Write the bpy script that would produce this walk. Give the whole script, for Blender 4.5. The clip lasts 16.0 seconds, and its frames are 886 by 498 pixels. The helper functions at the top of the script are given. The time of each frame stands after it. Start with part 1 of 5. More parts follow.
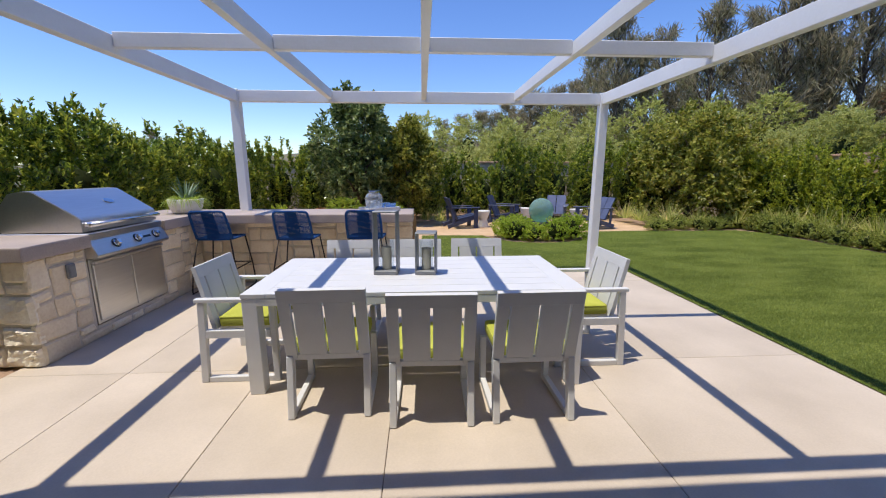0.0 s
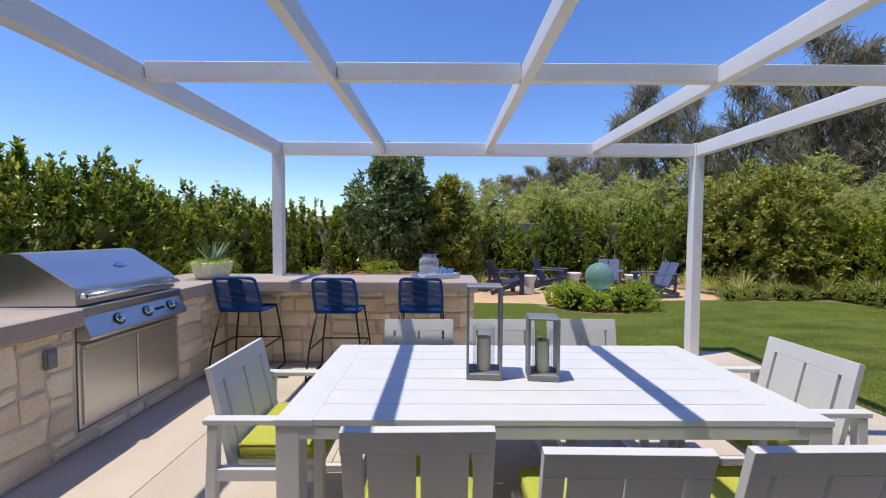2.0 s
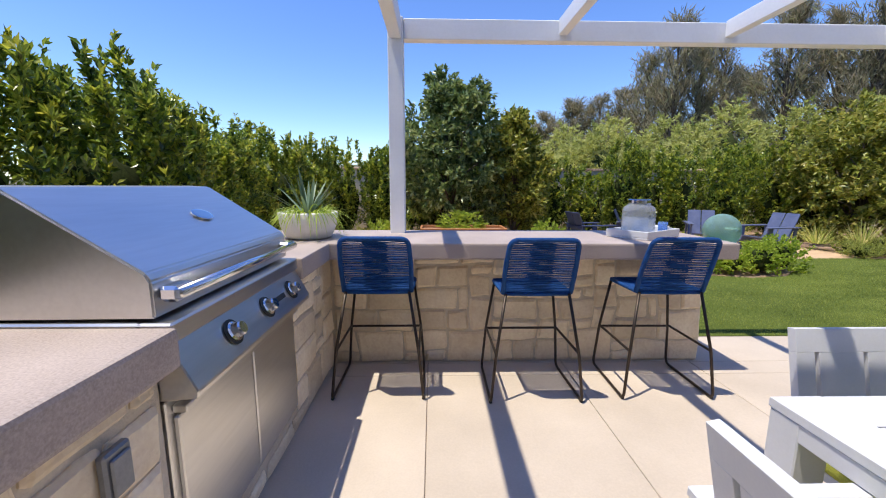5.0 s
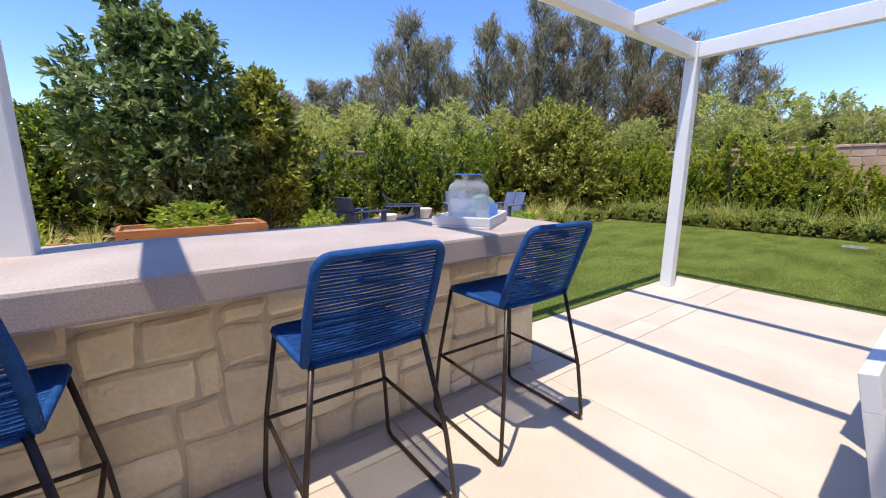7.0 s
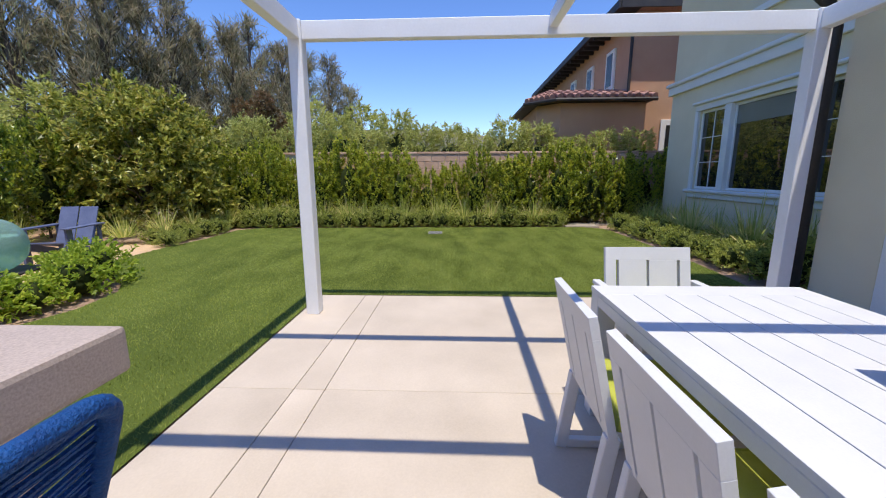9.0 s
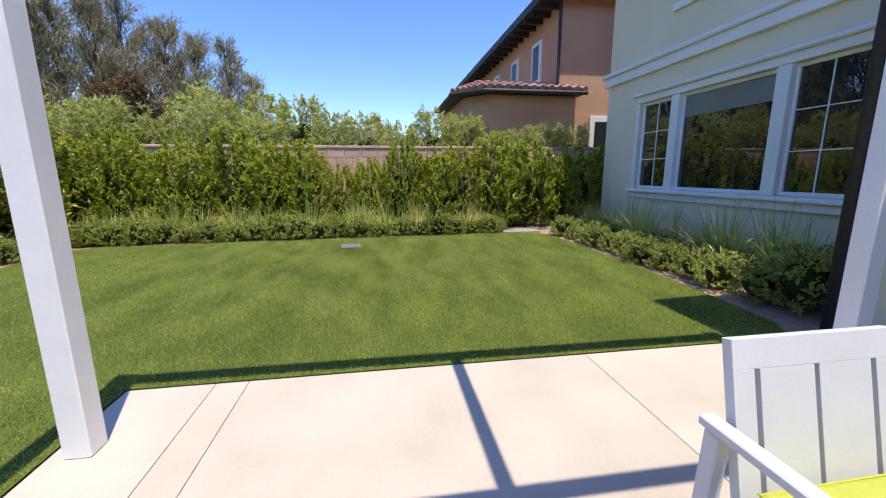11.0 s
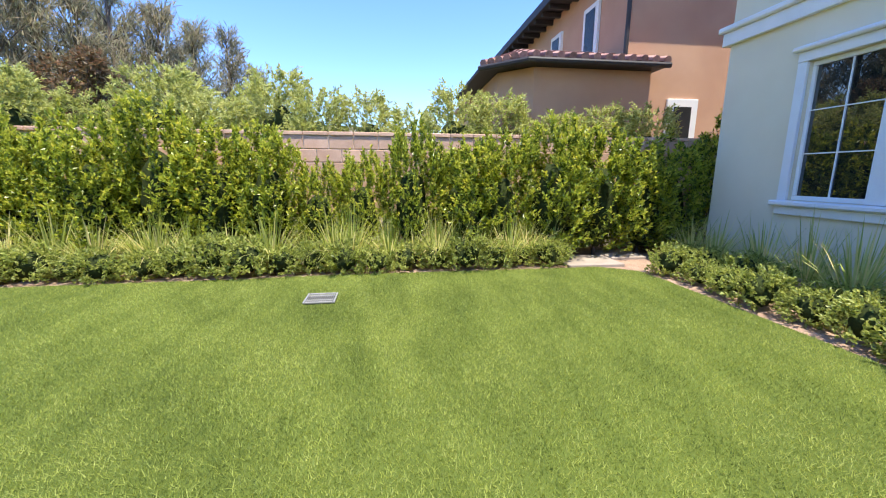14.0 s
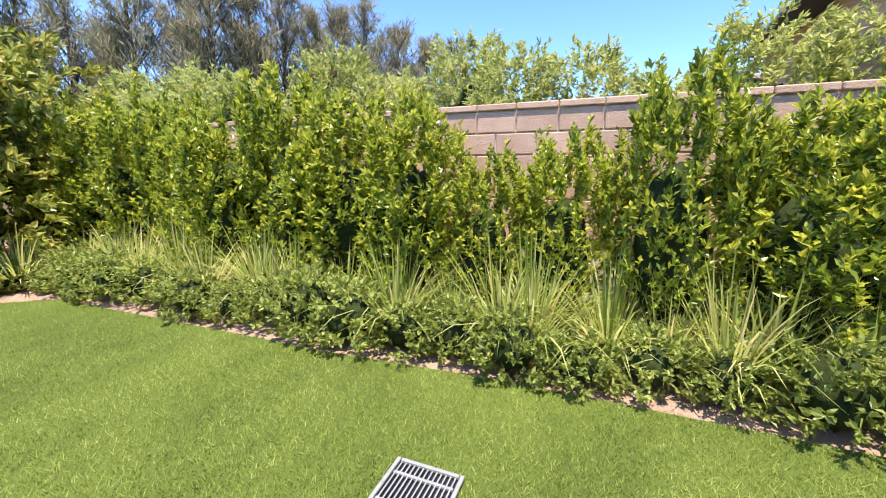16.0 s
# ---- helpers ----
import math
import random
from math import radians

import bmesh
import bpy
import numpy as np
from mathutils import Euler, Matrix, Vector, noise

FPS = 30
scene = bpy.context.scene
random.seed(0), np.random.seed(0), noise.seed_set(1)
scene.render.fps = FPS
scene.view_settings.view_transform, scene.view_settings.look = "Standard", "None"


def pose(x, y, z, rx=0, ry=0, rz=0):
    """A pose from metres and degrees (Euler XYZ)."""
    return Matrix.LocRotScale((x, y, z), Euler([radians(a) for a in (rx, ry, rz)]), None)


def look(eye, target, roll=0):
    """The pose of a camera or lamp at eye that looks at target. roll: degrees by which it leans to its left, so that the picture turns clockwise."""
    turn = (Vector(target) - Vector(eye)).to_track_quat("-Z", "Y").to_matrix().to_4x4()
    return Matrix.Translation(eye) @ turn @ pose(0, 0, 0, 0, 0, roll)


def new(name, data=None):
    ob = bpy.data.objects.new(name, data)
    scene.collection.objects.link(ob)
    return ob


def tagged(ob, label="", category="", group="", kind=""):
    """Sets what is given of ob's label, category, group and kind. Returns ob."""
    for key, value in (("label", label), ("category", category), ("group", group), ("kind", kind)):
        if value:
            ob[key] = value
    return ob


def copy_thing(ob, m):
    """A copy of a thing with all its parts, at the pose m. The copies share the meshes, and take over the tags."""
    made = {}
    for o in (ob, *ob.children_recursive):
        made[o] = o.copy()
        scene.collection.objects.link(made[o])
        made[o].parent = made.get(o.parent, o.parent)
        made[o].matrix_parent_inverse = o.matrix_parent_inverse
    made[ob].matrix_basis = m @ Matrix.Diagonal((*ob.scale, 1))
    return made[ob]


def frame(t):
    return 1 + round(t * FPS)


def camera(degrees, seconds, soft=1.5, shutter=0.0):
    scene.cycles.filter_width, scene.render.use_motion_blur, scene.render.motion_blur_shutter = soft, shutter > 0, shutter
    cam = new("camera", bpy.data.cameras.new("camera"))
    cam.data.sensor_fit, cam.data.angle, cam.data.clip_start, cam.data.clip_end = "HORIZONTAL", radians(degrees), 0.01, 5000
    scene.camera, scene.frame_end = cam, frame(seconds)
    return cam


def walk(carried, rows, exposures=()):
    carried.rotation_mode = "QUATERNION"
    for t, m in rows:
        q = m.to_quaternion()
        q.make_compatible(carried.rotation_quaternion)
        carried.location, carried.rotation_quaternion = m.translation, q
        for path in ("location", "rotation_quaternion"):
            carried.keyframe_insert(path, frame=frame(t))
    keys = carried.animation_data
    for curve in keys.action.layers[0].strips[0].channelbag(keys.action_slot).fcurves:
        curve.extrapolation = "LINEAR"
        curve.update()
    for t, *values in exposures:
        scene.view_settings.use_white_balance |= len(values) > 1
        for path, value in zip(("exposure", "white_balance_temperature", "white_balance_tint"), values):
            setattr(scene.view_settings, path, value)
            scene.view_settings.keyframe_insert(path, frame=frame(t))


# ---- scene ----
cam = camera(97.3, 16.0, soft=1.1)
PATH = [
    (0, (0.421, 0.216, 1.527), (0.535, 2.175, 1.139), 0.0),
    (0.5, (0.405, 0.554, 1.542), (0.515, 2.53, 1.252), -0.0),
    (1, (0.358, 0.802, 1.561), (0.465, 2.793, 1.413), 0.1),
    (1.5, (0.174, 0.989, 1.553), (0.27, 2.984, 1.464), 0.4),
    (2, (-0.091, 1.164, 1.506), (-0.078, 3.162, 1.429), 0.3),
    (2.5, (-0.405, 1.386, 1.477), (-0.567, 3.377, 1.393), 0.3),
    (3, (-0.734, 1.571, 1.442), (-1.119, 3.532, 1.359), 0.5),
    (3.2, (-0.851, 1.644, 1.441), (-1.298, 3.591, 1.352), 0.7),
    (5.3, (-1.889, 3.019, 1.336), (-1.702, 4.982, 1.002), 0.3),
    (5.5, (-1.914, 3.177, 1.317), (-1.642, 5.13, 0.982), 0.3),
    (6, (-1.938, 3.52, 1.286), (-1.486, 5.437, 0.936), 0.3),
    (6.5, (-1.864, 3.808, 1.268), (-1.108, 5.624, 0.906), -0.2),
    (7, (-1.688, 4.033, 1.271), (-0.514, 5.608, 0.893), 0.3),
    (7.5, (-1.499, 4.27, 1.29), (0.047, 5.482, 0.915), 0.3),
    (8, (-1.288, 4.436, 1.299), (0.53, 5.18, 0.924), 0.1),
    (8.5, (-0.932, 4.506, 1.319), (1.001, 4.859, 0.945), -0.2),
    (9, (-0.535, 4.598, 1.334), (1.428, 4.678, 0.958), -0.2),
    (9.5, (-0.139, 4.607, 1.325), (1.822, 4.475, 0.953), -0.4),
    (10, (0.274, 4.567, 1.333), (2.223, 4.317, 0.96), -0.6),
    (10.2, (0.447, 4.565, 1.34), (2.39, 4.29, 0.954), -0.6),
    (12.3, (2.296, 4.55, 1.246), (4.235, 4.22, 0.88), 0.2),
    (12.5, (2.46, 4.501, 1.265), (4.398, 4.169, 0.895), 0.1),
    (13, (2.965, 4.423, 1.285), (4.903, 4.094, 0.916), 0.2),
    (13.5, (3.605, 4.391, 1.269), (5.546, 4.077, 0.899), 0.2),
    (14, (4.297, 4.362, 1.288), (6.246, 4.116, 0.916), 0.3),
    (14.5, (5.034, 4.391, 1.271), (6.999, 4.32, 0.906), 0.3),
    (15, (5.834, 4.396, 1.274), (7.79, 4.596, 0.908), 0.1),
    (15.5, (6.541, 4.451, 1.261), (8.452, 4.912, 0.893), 0.2),
    (16, (7.129, 4.517, 1.259), (8.943, 5.276, 0.899), 0.5),
]
EXPOSURES = [(0.0, 0.39), (3.0, 0.38), (5.5, 0.73), (7.0, 0.84), (8.0, 0.65), (9.0, 0.53), (10.2, 0.52), (12.3, 1.44), (14.0, 1.48), (16.0, 1.56)]
walk(cam, [(t, look(eye, target, roll)) for t, eye, target, roll in PATH], EXPOSURES)

# ---- world and sun ----
SUN_FROM = Vector((-0.715, -0.26, 2.62)).normalized()
world = bpy.data.worlds.new("sky")
scene.world = world
world.use_nodes = True
wn = world.node_tree
sky = wn.nodes.new("ShaderNodeTexSky")
sky.sky_type = "NISHITA"
sky.sun_disc = False
sky.sun_elevation = math.asin(SUN_FROM.z)
sky.sun_rotation = math.atan2(SUN_FROM.x, SUN_FROM.y)
sky.air_density, sky.dust_density, sky.ozone_density = 1.0, 0.15, 4.5
bg = wn.nodes["Background"]
bg.inputs["Strength"].default_value = 0.15
vivid = wn.nodes.new("ShaderNodeHueSaturation")
vivid.inputs["Saturation"].default_value = 1.18
vivid.inputs["Hue"].default_value = 0.514
wn.links.new(sky.outputs["Color"], vivid.inputs["Color"])
wn.links.new(vivid.outputs["Color"], bg.inputs["Color"])
sun = new("sun", bpy.data.lights.new("sun", "SUN"))
sun.data.energy, sun.data.angle, sun.data.color = 3.25, radians(0.55), (1.0, 0.93, 0.80)
sun.matrix_world = look(SUN_FROM * 30, (0, 0, 0))


# ---- materials ----
def shader(name):
    m = bpy.data.materials.new(name)
    m.use_nodes = True
    nt = m.node_tree
    return m, nt, nt.nodes["Principled BSDF"]


def material(name, dark, light, rough=0.6, metal=0.0, scale=4.0, fine=60.0, bump=0.15, spots=0.35, vary=0.0, spec=0.5, stretch=(1, 1, 1), coat=0.0):
    """Two scales of noise in the colour, a fine relief, and a shift from piece to piece."""
    m, nt, p = shader(name)
    n, l = nt.nodes.new, nt.links.new
    co, mp = n("ShaderNodeTexCoord"), n("ShaderNodeMapping")
    mp.inputs["Scale"].default_value = stretch
    l(co.outputs["Object"], mp.inputs["Vector"])
    info = n("ShaderNodeObjectInfo")
    shift = n("ShaderNodeVectorMath")
    shift.operation = "MULTIPLY_ADD"
    shift.inputs[1].default_value = (13.0, 7.0, 5.0)
    l(info.outputs["Random"], shift.inputs[0])
    l(mp.outputs["Vector"], shift.inputs[2])
    big, small = n("ShaderNodeTexNoise"), n("ShaderNodeTexNoise")
    for tex, s, d in ((big, scale, 5.0), (small, fine, 3.0)):
        tex.inputs["Scale"].default_value, tex.inputs["Detail"].default_value = s, d
        l(shift.outputs["Vector"], tex.inputs["Vector"])
    both = n("ShaderNodeMix")
    both.inputs["Factor"].default_value = spots
    l(big.outputs["Fac"], both.inputs["A"])
    l(small.outputs["Fac"], both.inputs["B"])
    ramp = n("ShaderNodeValToRGB")
    ramp.color_ramp.elements[0].position, ramp.color_ramp.elements[1].position = 0.32, 0.68
    ramp.color_ramp.elements[0].color, ramp.color_ramp.elements[1].color = (*dark, 1), (*light, 1)
    l(both.outputs["Result"], ramp.inputs["Fac"])
    out = ramp.outputs["Color"]
    if vary:
        hsv, rng = n("ShaderNodeHueSaturation"), n("ShaderNodeMapRange")
        rng.inputs["To Min"].default_value, rng.inputs["To Max"].default_value = 1 - vary, 1 + vary
        l(info.outputs["Random"], rng.inputs["Value"])
        l(rng.outputs["Result"], hsv.inputs["Value"])
        l(out, hsv.inputs["Color"])
        out = hsv.outputs["Color"]
    l(out, p.inputs["Base Color"])
    rr = n("ShaderNodeMapRange")
    rr.inputs["To Min"].default_value, rr.inputs["To Max"].default_value = max(0.02, rough - 0.08), min(1, rough + 0.08)
    l(big.outputs["Fac"], rr.inputs["Value"])
    l(rr.outputs["Result"], p.inputs["Roughness"])
    p.inputs["Metallic"].default_value = metal
    p.inputs["Specular IOR Level"].default_value = spec
    p.inputs["Coat Weight"].default_value = coat
    if bump:
        b = n("ShaderNodeBump")
        b.inputs["Strength"].default_value, b.inputs["Distance"].default_value = bump, 0.01
        l(small.outputs["Fac"], b.inputs["Height"])
        l(b.outputs["Normal"], p.inputs["Normal"])
    return m


def leaf_material(name, colours, rough=0.45, through_light=0.3, spec=0.4, patches=0.0):
    """Leaves: a colour of its own for each leaf, some light passing through."""
    m, nt, p = shader(name)
    n, l = nt.nodes.new, nt.links.new
    geo, info, add, ramp = n("ShaderNodeNewGeometry"), n("ShaderNodeObjectInfo"), n("ShaderNodeMath"), n("ShaderNodeValToRGB")
    add.operation, add.inputs[1].default_value = "MULTIPLY_ADD", 0.82
    sc = n("ShaderNodeMath")
    sc.operation, sc.inputs[1].default_value = "MULTIPLY", 0.18
    l(info.outputs["Random"], sc.inputs[0])
    l(geo.outputs["Random Per Island"], add.inputs[0])
    l(sc.outputs["Value"], add.inputs[2])
    els = ramp.color_ramp.elements
    while len(els) < len(colours):
        els.new(0.5)
    for k, (e, c) in enumerate(zip(els, colours)):
        e.position, e.color = k / (len(colours) - 1), (*c, 1)
    fac = add.outputs["Value"]
    if patches:
        mp, tex, more = n("ShaderNodeMapping"), n("ShaderNodeTexNoise"), n("ShaderNodeMath")
        mp.inputs["Scale"].default_value, mp.inputs["Rotation"].default_value = (0.8, 1.9, 1.0), (0, 0, 0.35)
        tex.inputs["Scale"].default_value, tex.inputs["Detail"].default_value = 1.3, 4.0
        l(geo.outputs["Position"], mp.inputs["Vector"])
        l(mp.outputs["Vector"], tex.inputs["Vector"])
        sub_half = n("ShaderNodeMath")
        sub_half.operation, sub_half.inputs[1].default_value = "SUBTRACT", 0.5
        l(tex.outputs["Fac"], sub_half.inputs[0])
        more.operation, more.inputs[1].default_value = "MULTIPLY_ADD", patches
        l(sub_half.outputs["Value"], more.inputs[0])
        l(fac, more.inputs[2])
        fac = more.outputs["Value"]
    l(fac, ramp.inputs["Fac"])
    l(ramp.outputs["Color"], p.inputs["Base Color"])
    p.inputs["Roughness"].default_value = rough
    p.inputs["Specular IOR Level"].default_value = spec
    tr, mix = n("ShaderNodeBsdfTranslucent"), n("ShaderNodeMixShader")
    hs = n("ShaderNodeHueSaturation")
    hs.inputs["Value"].default_value, hs.inputs["Hue"].default_value = 1.5, 0.485
    l(ramp.outputs["Color"], hs.inputs["Color"])
    l(hs.outputs["Color"], tr.inputs["Color"])
    mix.inputs["Fac"].default_value = through_light
    l(p.outputs["BSDF"], mix.inputs[1])
    l(tr.outputs["BSDF"], mix.inputs[2])
    l(mix.outputs["Shader"], nt.nodes["Material Output"].inputs["Surface"])
    return m


def thin_glass(name, milk, tint=(0.93, 0.97, 1.0)):
    """A thin pane: clear with a mirror-like gloss at grazing angles, and a share of milky scatter."""
    m, nt, p = shader(name)
    n, l = nt.nodes.new, nt.links.new
    clear, gloss, fres, mix = n("ShaderNodeBsdfTransparent"), n("ShaderNodeBsdfGlossy"), n("ShaderNodeLayerWeight"), n("ShaderNodeMixShader")
    clear.inputs["Color"].default_value = (*tint, 1)
    gloss.inputs["Roughness"].default_value = 0.03
    fres.inputs["Blend"].default_value = 0.25
    share = n("ShaderNodeMapRange")
    share.inputs["To Min"].default_value, share.inputs["To Max"].default_value = 0.03, 0.55
    l(fres.outputs["Facing"], share.inputs["Value"])
    l(share.outputs["Result"], mix.inputs["Fac"])
    l(clear.outputs["BSDF"], mix.inputs[1])
    l(gloss.outputs["BSDF"], mix.inputs[2])
    dif, tra, both, last = n("ShaderNodeBsdfDiffuse"), n("ShaderNodeBsdfTranslucent"), n("ShaderNodeMixShader"), n("ShaderNodeMixShader")
    for d in (dif, tra):
        d.inputs["Color"].default_value = (*(0.9 * c for c in tint), 1)
    l(dif.outputs["BSDF"], both.inputs[1])
    l(tra.outputs["BSDF"], both.inputs[2])
    spots = n("ShaderNodeTexNoise")
    spots.inputs["Scale"].default_value = 90
    rngm = n("ShaderNodeMapRange")
    rngm.inputs["From Min"].default_value, rngm.inputs["From Max"].default_value = 0.3, 0.7
    rngm.inputs["To Min"].default_value, rngm.inputs["To Max"].default_value = milk * 0.5, milk * 1.5
    l(spots.outputs["Fac"], rngm.inputs["Value"])
    l(rngm.outputs["Result"], last.inputs["Fac"])
    l(mix.outputs["Shader"], last.inputs[1])
    l(both.outputs["Shader"], last.inputs[2])
    l(last.outputs["Shader"], nt.nodes["Material Output"].inputs["Surface"])
    nt.nodes.remove(p)
    return m


def emission_free(name, c, rough=0.5, metal=0.0):
    m, nt, p = shader(name)
    p.inputs["Base Color"].default_value = (*c, 1)
    p.inputs["Roughness"].default_value, p.inputs["Metallic"].default_value = rough, metal
    return m


CONCRETE = material("patio_concrete", (0.47, 0.395, 0.315), (0.61, 0.52, 0.425), 0.8, scale=1.6, fine=90, bump=0.08, vary=0.03, spots=0.25)
JOINT = material("joint_shadow", (0.24, 0.19, 0.15), (0.32, 0.26, 0.21), 0.9)
SOIL = material("soil_mulch", (0.20, 0.12, 0.08), (0.50, 0.34, 0.24), 0.95, scale=9, fine=70, bump=0.9, spots=0.6)
GRANITE_SAND = material("decomposed_granite", (0.52, 0.34, 0.19), (0.70, 0.49, 0.30), 0.95, scale=3, fine=160, bump=0.5)
HILL = material("brush_hillside", (0.07, 0.085, 0.035), (0.24, 0.19, 0.11), 0.95, scale=0.12, fine=1.2, bump=0.0, spots=0.5)
LAWN = material("turf", (0.085, 0.115, 0.022), (0.14, 0.18, 0.034), 0.9, scale=0.7, fine=240, bump=0.8, spots=0.35, spec=0.1)
STONE = material("cut_limestone", (0.72, 0.57, 0.38), (0.95, 0.83, 0.62), 0.85, scale=4, fine=45, bump=0.6, vary=0.15)
ROUGH_STONE = material("split_limestone", (0.72, 0.61, 0.45), (0.93, 0.86, 0.71), 0.85, scale=7, fine=60, bump=0.6, vary=0.08)
MORTAR = material("mortar", (0.56, 0.48, 0.37), (0.70, 0.61, 0.48), 0.95, scale=10, fine=120, bump=0.5)
COUNTER = material("honed_counter", (0.335, 0.268, 0.232), (0.56, 0.465, 0.41), 0.55, scale=3, fine=170, bump=0.10, spots=0.56)
WHITE_PAINT = material("white_painted_timber", (0.80, 0.80, 0.80), (0.87, 0.87, 0.87), 0.5, scale=3, fine=50, bump=0.06)
WHITE_METAL = material("white_powder_coat", (0.63, 0.63, 0.64), (0.69, 0.69, 0.70), 0.45, scale=6, fine=120, bump=0.05)
LIME = material("lime_fabric", (0.40, 0.42, 0.06), (0.50, 0.51, 0.10), 0.9, scale=9, fine=260, bump=0.35, spec=0.2)
STEEL = material("brushed_steel", (0.60, 0.595, 0.59), (0.72, 0.715, 0.71), 0.36, 1.0, scale=3, fine=60, bump=0.03, stretch=(1, 0.08, 1))
STEEL_BRIGHT = material("polished_steel", (0.66, 0.66, 0.67), (0.75, 0.75, 0.76), 0.12, 1.0, scale=3, bump=0.0)
BLACK = material("black_plastic", (0.012, 0.012, 0.013), (0.03, 0.03, 0.03), 0.4)
BRONZE = material("dark_bronze_tube", (0.035, 0.025, 0.020), (0.075, 0.055, 0.042), 0.42, 0.6, scale=20, bump=0.05)
BLUE_ROPE = material("blue_rope", (0.007, 0.045, 0.18), (0.014, 0.095, 0.32), 0.7, scale=30, fine=240, bump=0.6, spec=0.25)
NAVY = material("navy_plastic_timber", (0.035, 0.05, 0.11), (0.06, 0.08, 0.16), 0.45, scale=7, bump=0.08)
# Paler copy of the navy: sunlit look of two chairs put into colour.
SUNLIT_NAVY = material("sunlit_navy_plastic_timber", (0.09, 0.11, 0.20), (0.14, 0.165, 0.27), 0.42, scale=7, bump=0.08)
CERAMIC = material("white_ceramic", (0.72, 0.70, 0.66), (0.82, 0.80, 0.77), 0.5, scale=8, bump=0.1)
GREY_METAL = material("lantern_grey_metal", (0.19, 0.20, 0.215), (0.28, 0.29, 0.305), 0.5, 0.4, scale=14, fine=110, bump=0.08)
WAX = material("ivory_wax", (0.66, 0.56, 0.36), (0.76, 0.67, 0.48), 0.6, scale=6, bump=0.04)
CEDAR = material("cedar_board", (0.33, 0.12, 0.035), (0.55, 0.25, 0.08), 0.65, scale=2, fine=25, bump=0.2, stretch=(0.6, 8, 8), vary=0.1)
BLOCK = material("slump_block", (0.54, 0.33, 0.22), (0.70, 0.47, 0.34), 0.95, scale=5, fine=70, bump=0.5, vary=0.10)
STUCCO = material("sage_stucco", (0.74, 0.655, 0.455), (0.82, 0.735, 0.53), 0.95, scale=1.2, fine=130, bump=0.35, spots=0.25)
TAN_STUCCO = material("tan_stucco", (0.47, 0.27, 0.17), (0.58, 0.36, 0.23), 0.95, scale=0.8, fine=60, bump=0.3, spots=0.25)
TILE = material("clay_roof_tile", (0.22, 0.10, 0.075), (0.52, 0.30, 0.24), 0.85, scale=2, fine=20, bump=0.3, vary=0.3)
DARK_TIMBER = material("dark_stained_timber", (0.015, 0.013, 0.014), (0.04, 0.034, 0.034), 0.6, scale=4, bump=0.1)
TRIM_WHITE = material("white_trim", (0.76, 0.76, 0.73), (0.84, 0.84, 0.81), 0.6, scale=2, fine=60, bump=0.05)
BARK = material("bark", (0.07, 0.05, 0.035), (0.18, 0.14, 0.10), 0.95, scale=8, fine=50, bump=0.9)
# Near-black green for shrub cores: shade among the twigs put into colour.
CORE_SHADE = material("core_shade", (0.018, 0.026, 0.008), (0.05, 0.065, 0.02), 0.95, scale=20, bump=0.6, spec=0.1)
ROOM = material("room_plaster", (0.50, 0.47, 0.42), (0.58, 0.55, 0.50), 0.9, scale=2)
DRAIN_GREY = material("drain_grey", (0.24, 0.235, 0.22), (0.34, 0.33, 0.31), 0.6, scale=20, bump=0.1)
PAVER = material("pale_paver", (0.29, 0.24, 0.195), (0.40, 0.34, 0.285), 0.85, scale=4, fine=80, bump=0.2)
GLASS = thin_glass("clear_glass", 0.03)
BALL_GLASS = thin_glass("sea_green_glass", 0.40, (0.60, 0.84, 0.75))
WATER_GLASS = thin_glass("jar_glass", 0.26, (1.0, 1.0, 1.0))
WATER = thin_glass("water", 0.30, (0.86, 0.92, 0.98))
BLUE_GLASS = thin_glass("blue_glass", 0.22, (0.48, 0.67, 0.93))
WINDOW_GLASS = emission_free("window_glass", (0.008, 0.012, 0.012), 0.0)
WINDOW_GLASS.node_tree.nodes["Principled BSDF"].inputs["Specular IOR Level"].default_value = 1.6
FAR_GLASS = material("far_window_glass", (0.02, 0.022, 0.022), (0.035, 0.036, 0.036), 0.25, 0.0, bump=0.0, spec=0.2)
# Pale blind cloth, darkened in colour to stand for dimming behind glass.
SHADE_CLOTH = material("dimmed_roller_shade", (0.17, 0.19, 0.18), (0.21, 0.23, 0.22), 0.2, scale=2, fine=120, bump=0.05, spec=0.8)
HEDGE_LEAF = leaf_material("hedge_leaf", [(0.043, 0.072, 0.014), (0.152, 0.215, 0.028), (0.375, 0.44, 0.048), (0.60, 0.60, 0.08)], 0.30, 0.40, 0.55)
# Darker copies of the hedge colours; shade painted in for west and north hedges.
SHADED_HEDGE_LEAF = leaf_material("shaded_hedge_leaf", [(0.032, 0.060, 0.014), (0.105, 0.175, 0.027), (0.27, 0.36, 0.045), (0.46, 0.50, 0.07)], 0.28, 0.36, 0.55)
SHADED_HEDGE_TIP = leaf_material("shaded_hedge_tip_leaf", [(0.11, 0.16, 0.022), (0.22, 0.29, 0.035), (0.38, 0.42, 0.055), (0.56, 0.55, 0.08)], 0.30, 0.42, 0.5)
# New-growth colour, brightened to paint light on the outer shoot ends.
HEDGE_TIP = leaf_material("hedge_lit_new_leaf", [(0.18, 0.25, 0.028), (0.33, 0.39, 0.042), (0.50, 0.51, 0.065), (0.66, 0.61, 0.09)], 0.32, 0.46, 0.5)
# The fourth, palest leaf colour paints in glossy highlights.
DARK_LEAF = leaf_material("dark_tree_leaf", [(0.028, 0.052, 0.016), (0.08, 0.13, 0.035), (0.20, 0.27, 0.08), (0.44, 0.50, 0.22)], 0.28, 0.32, 0.6)
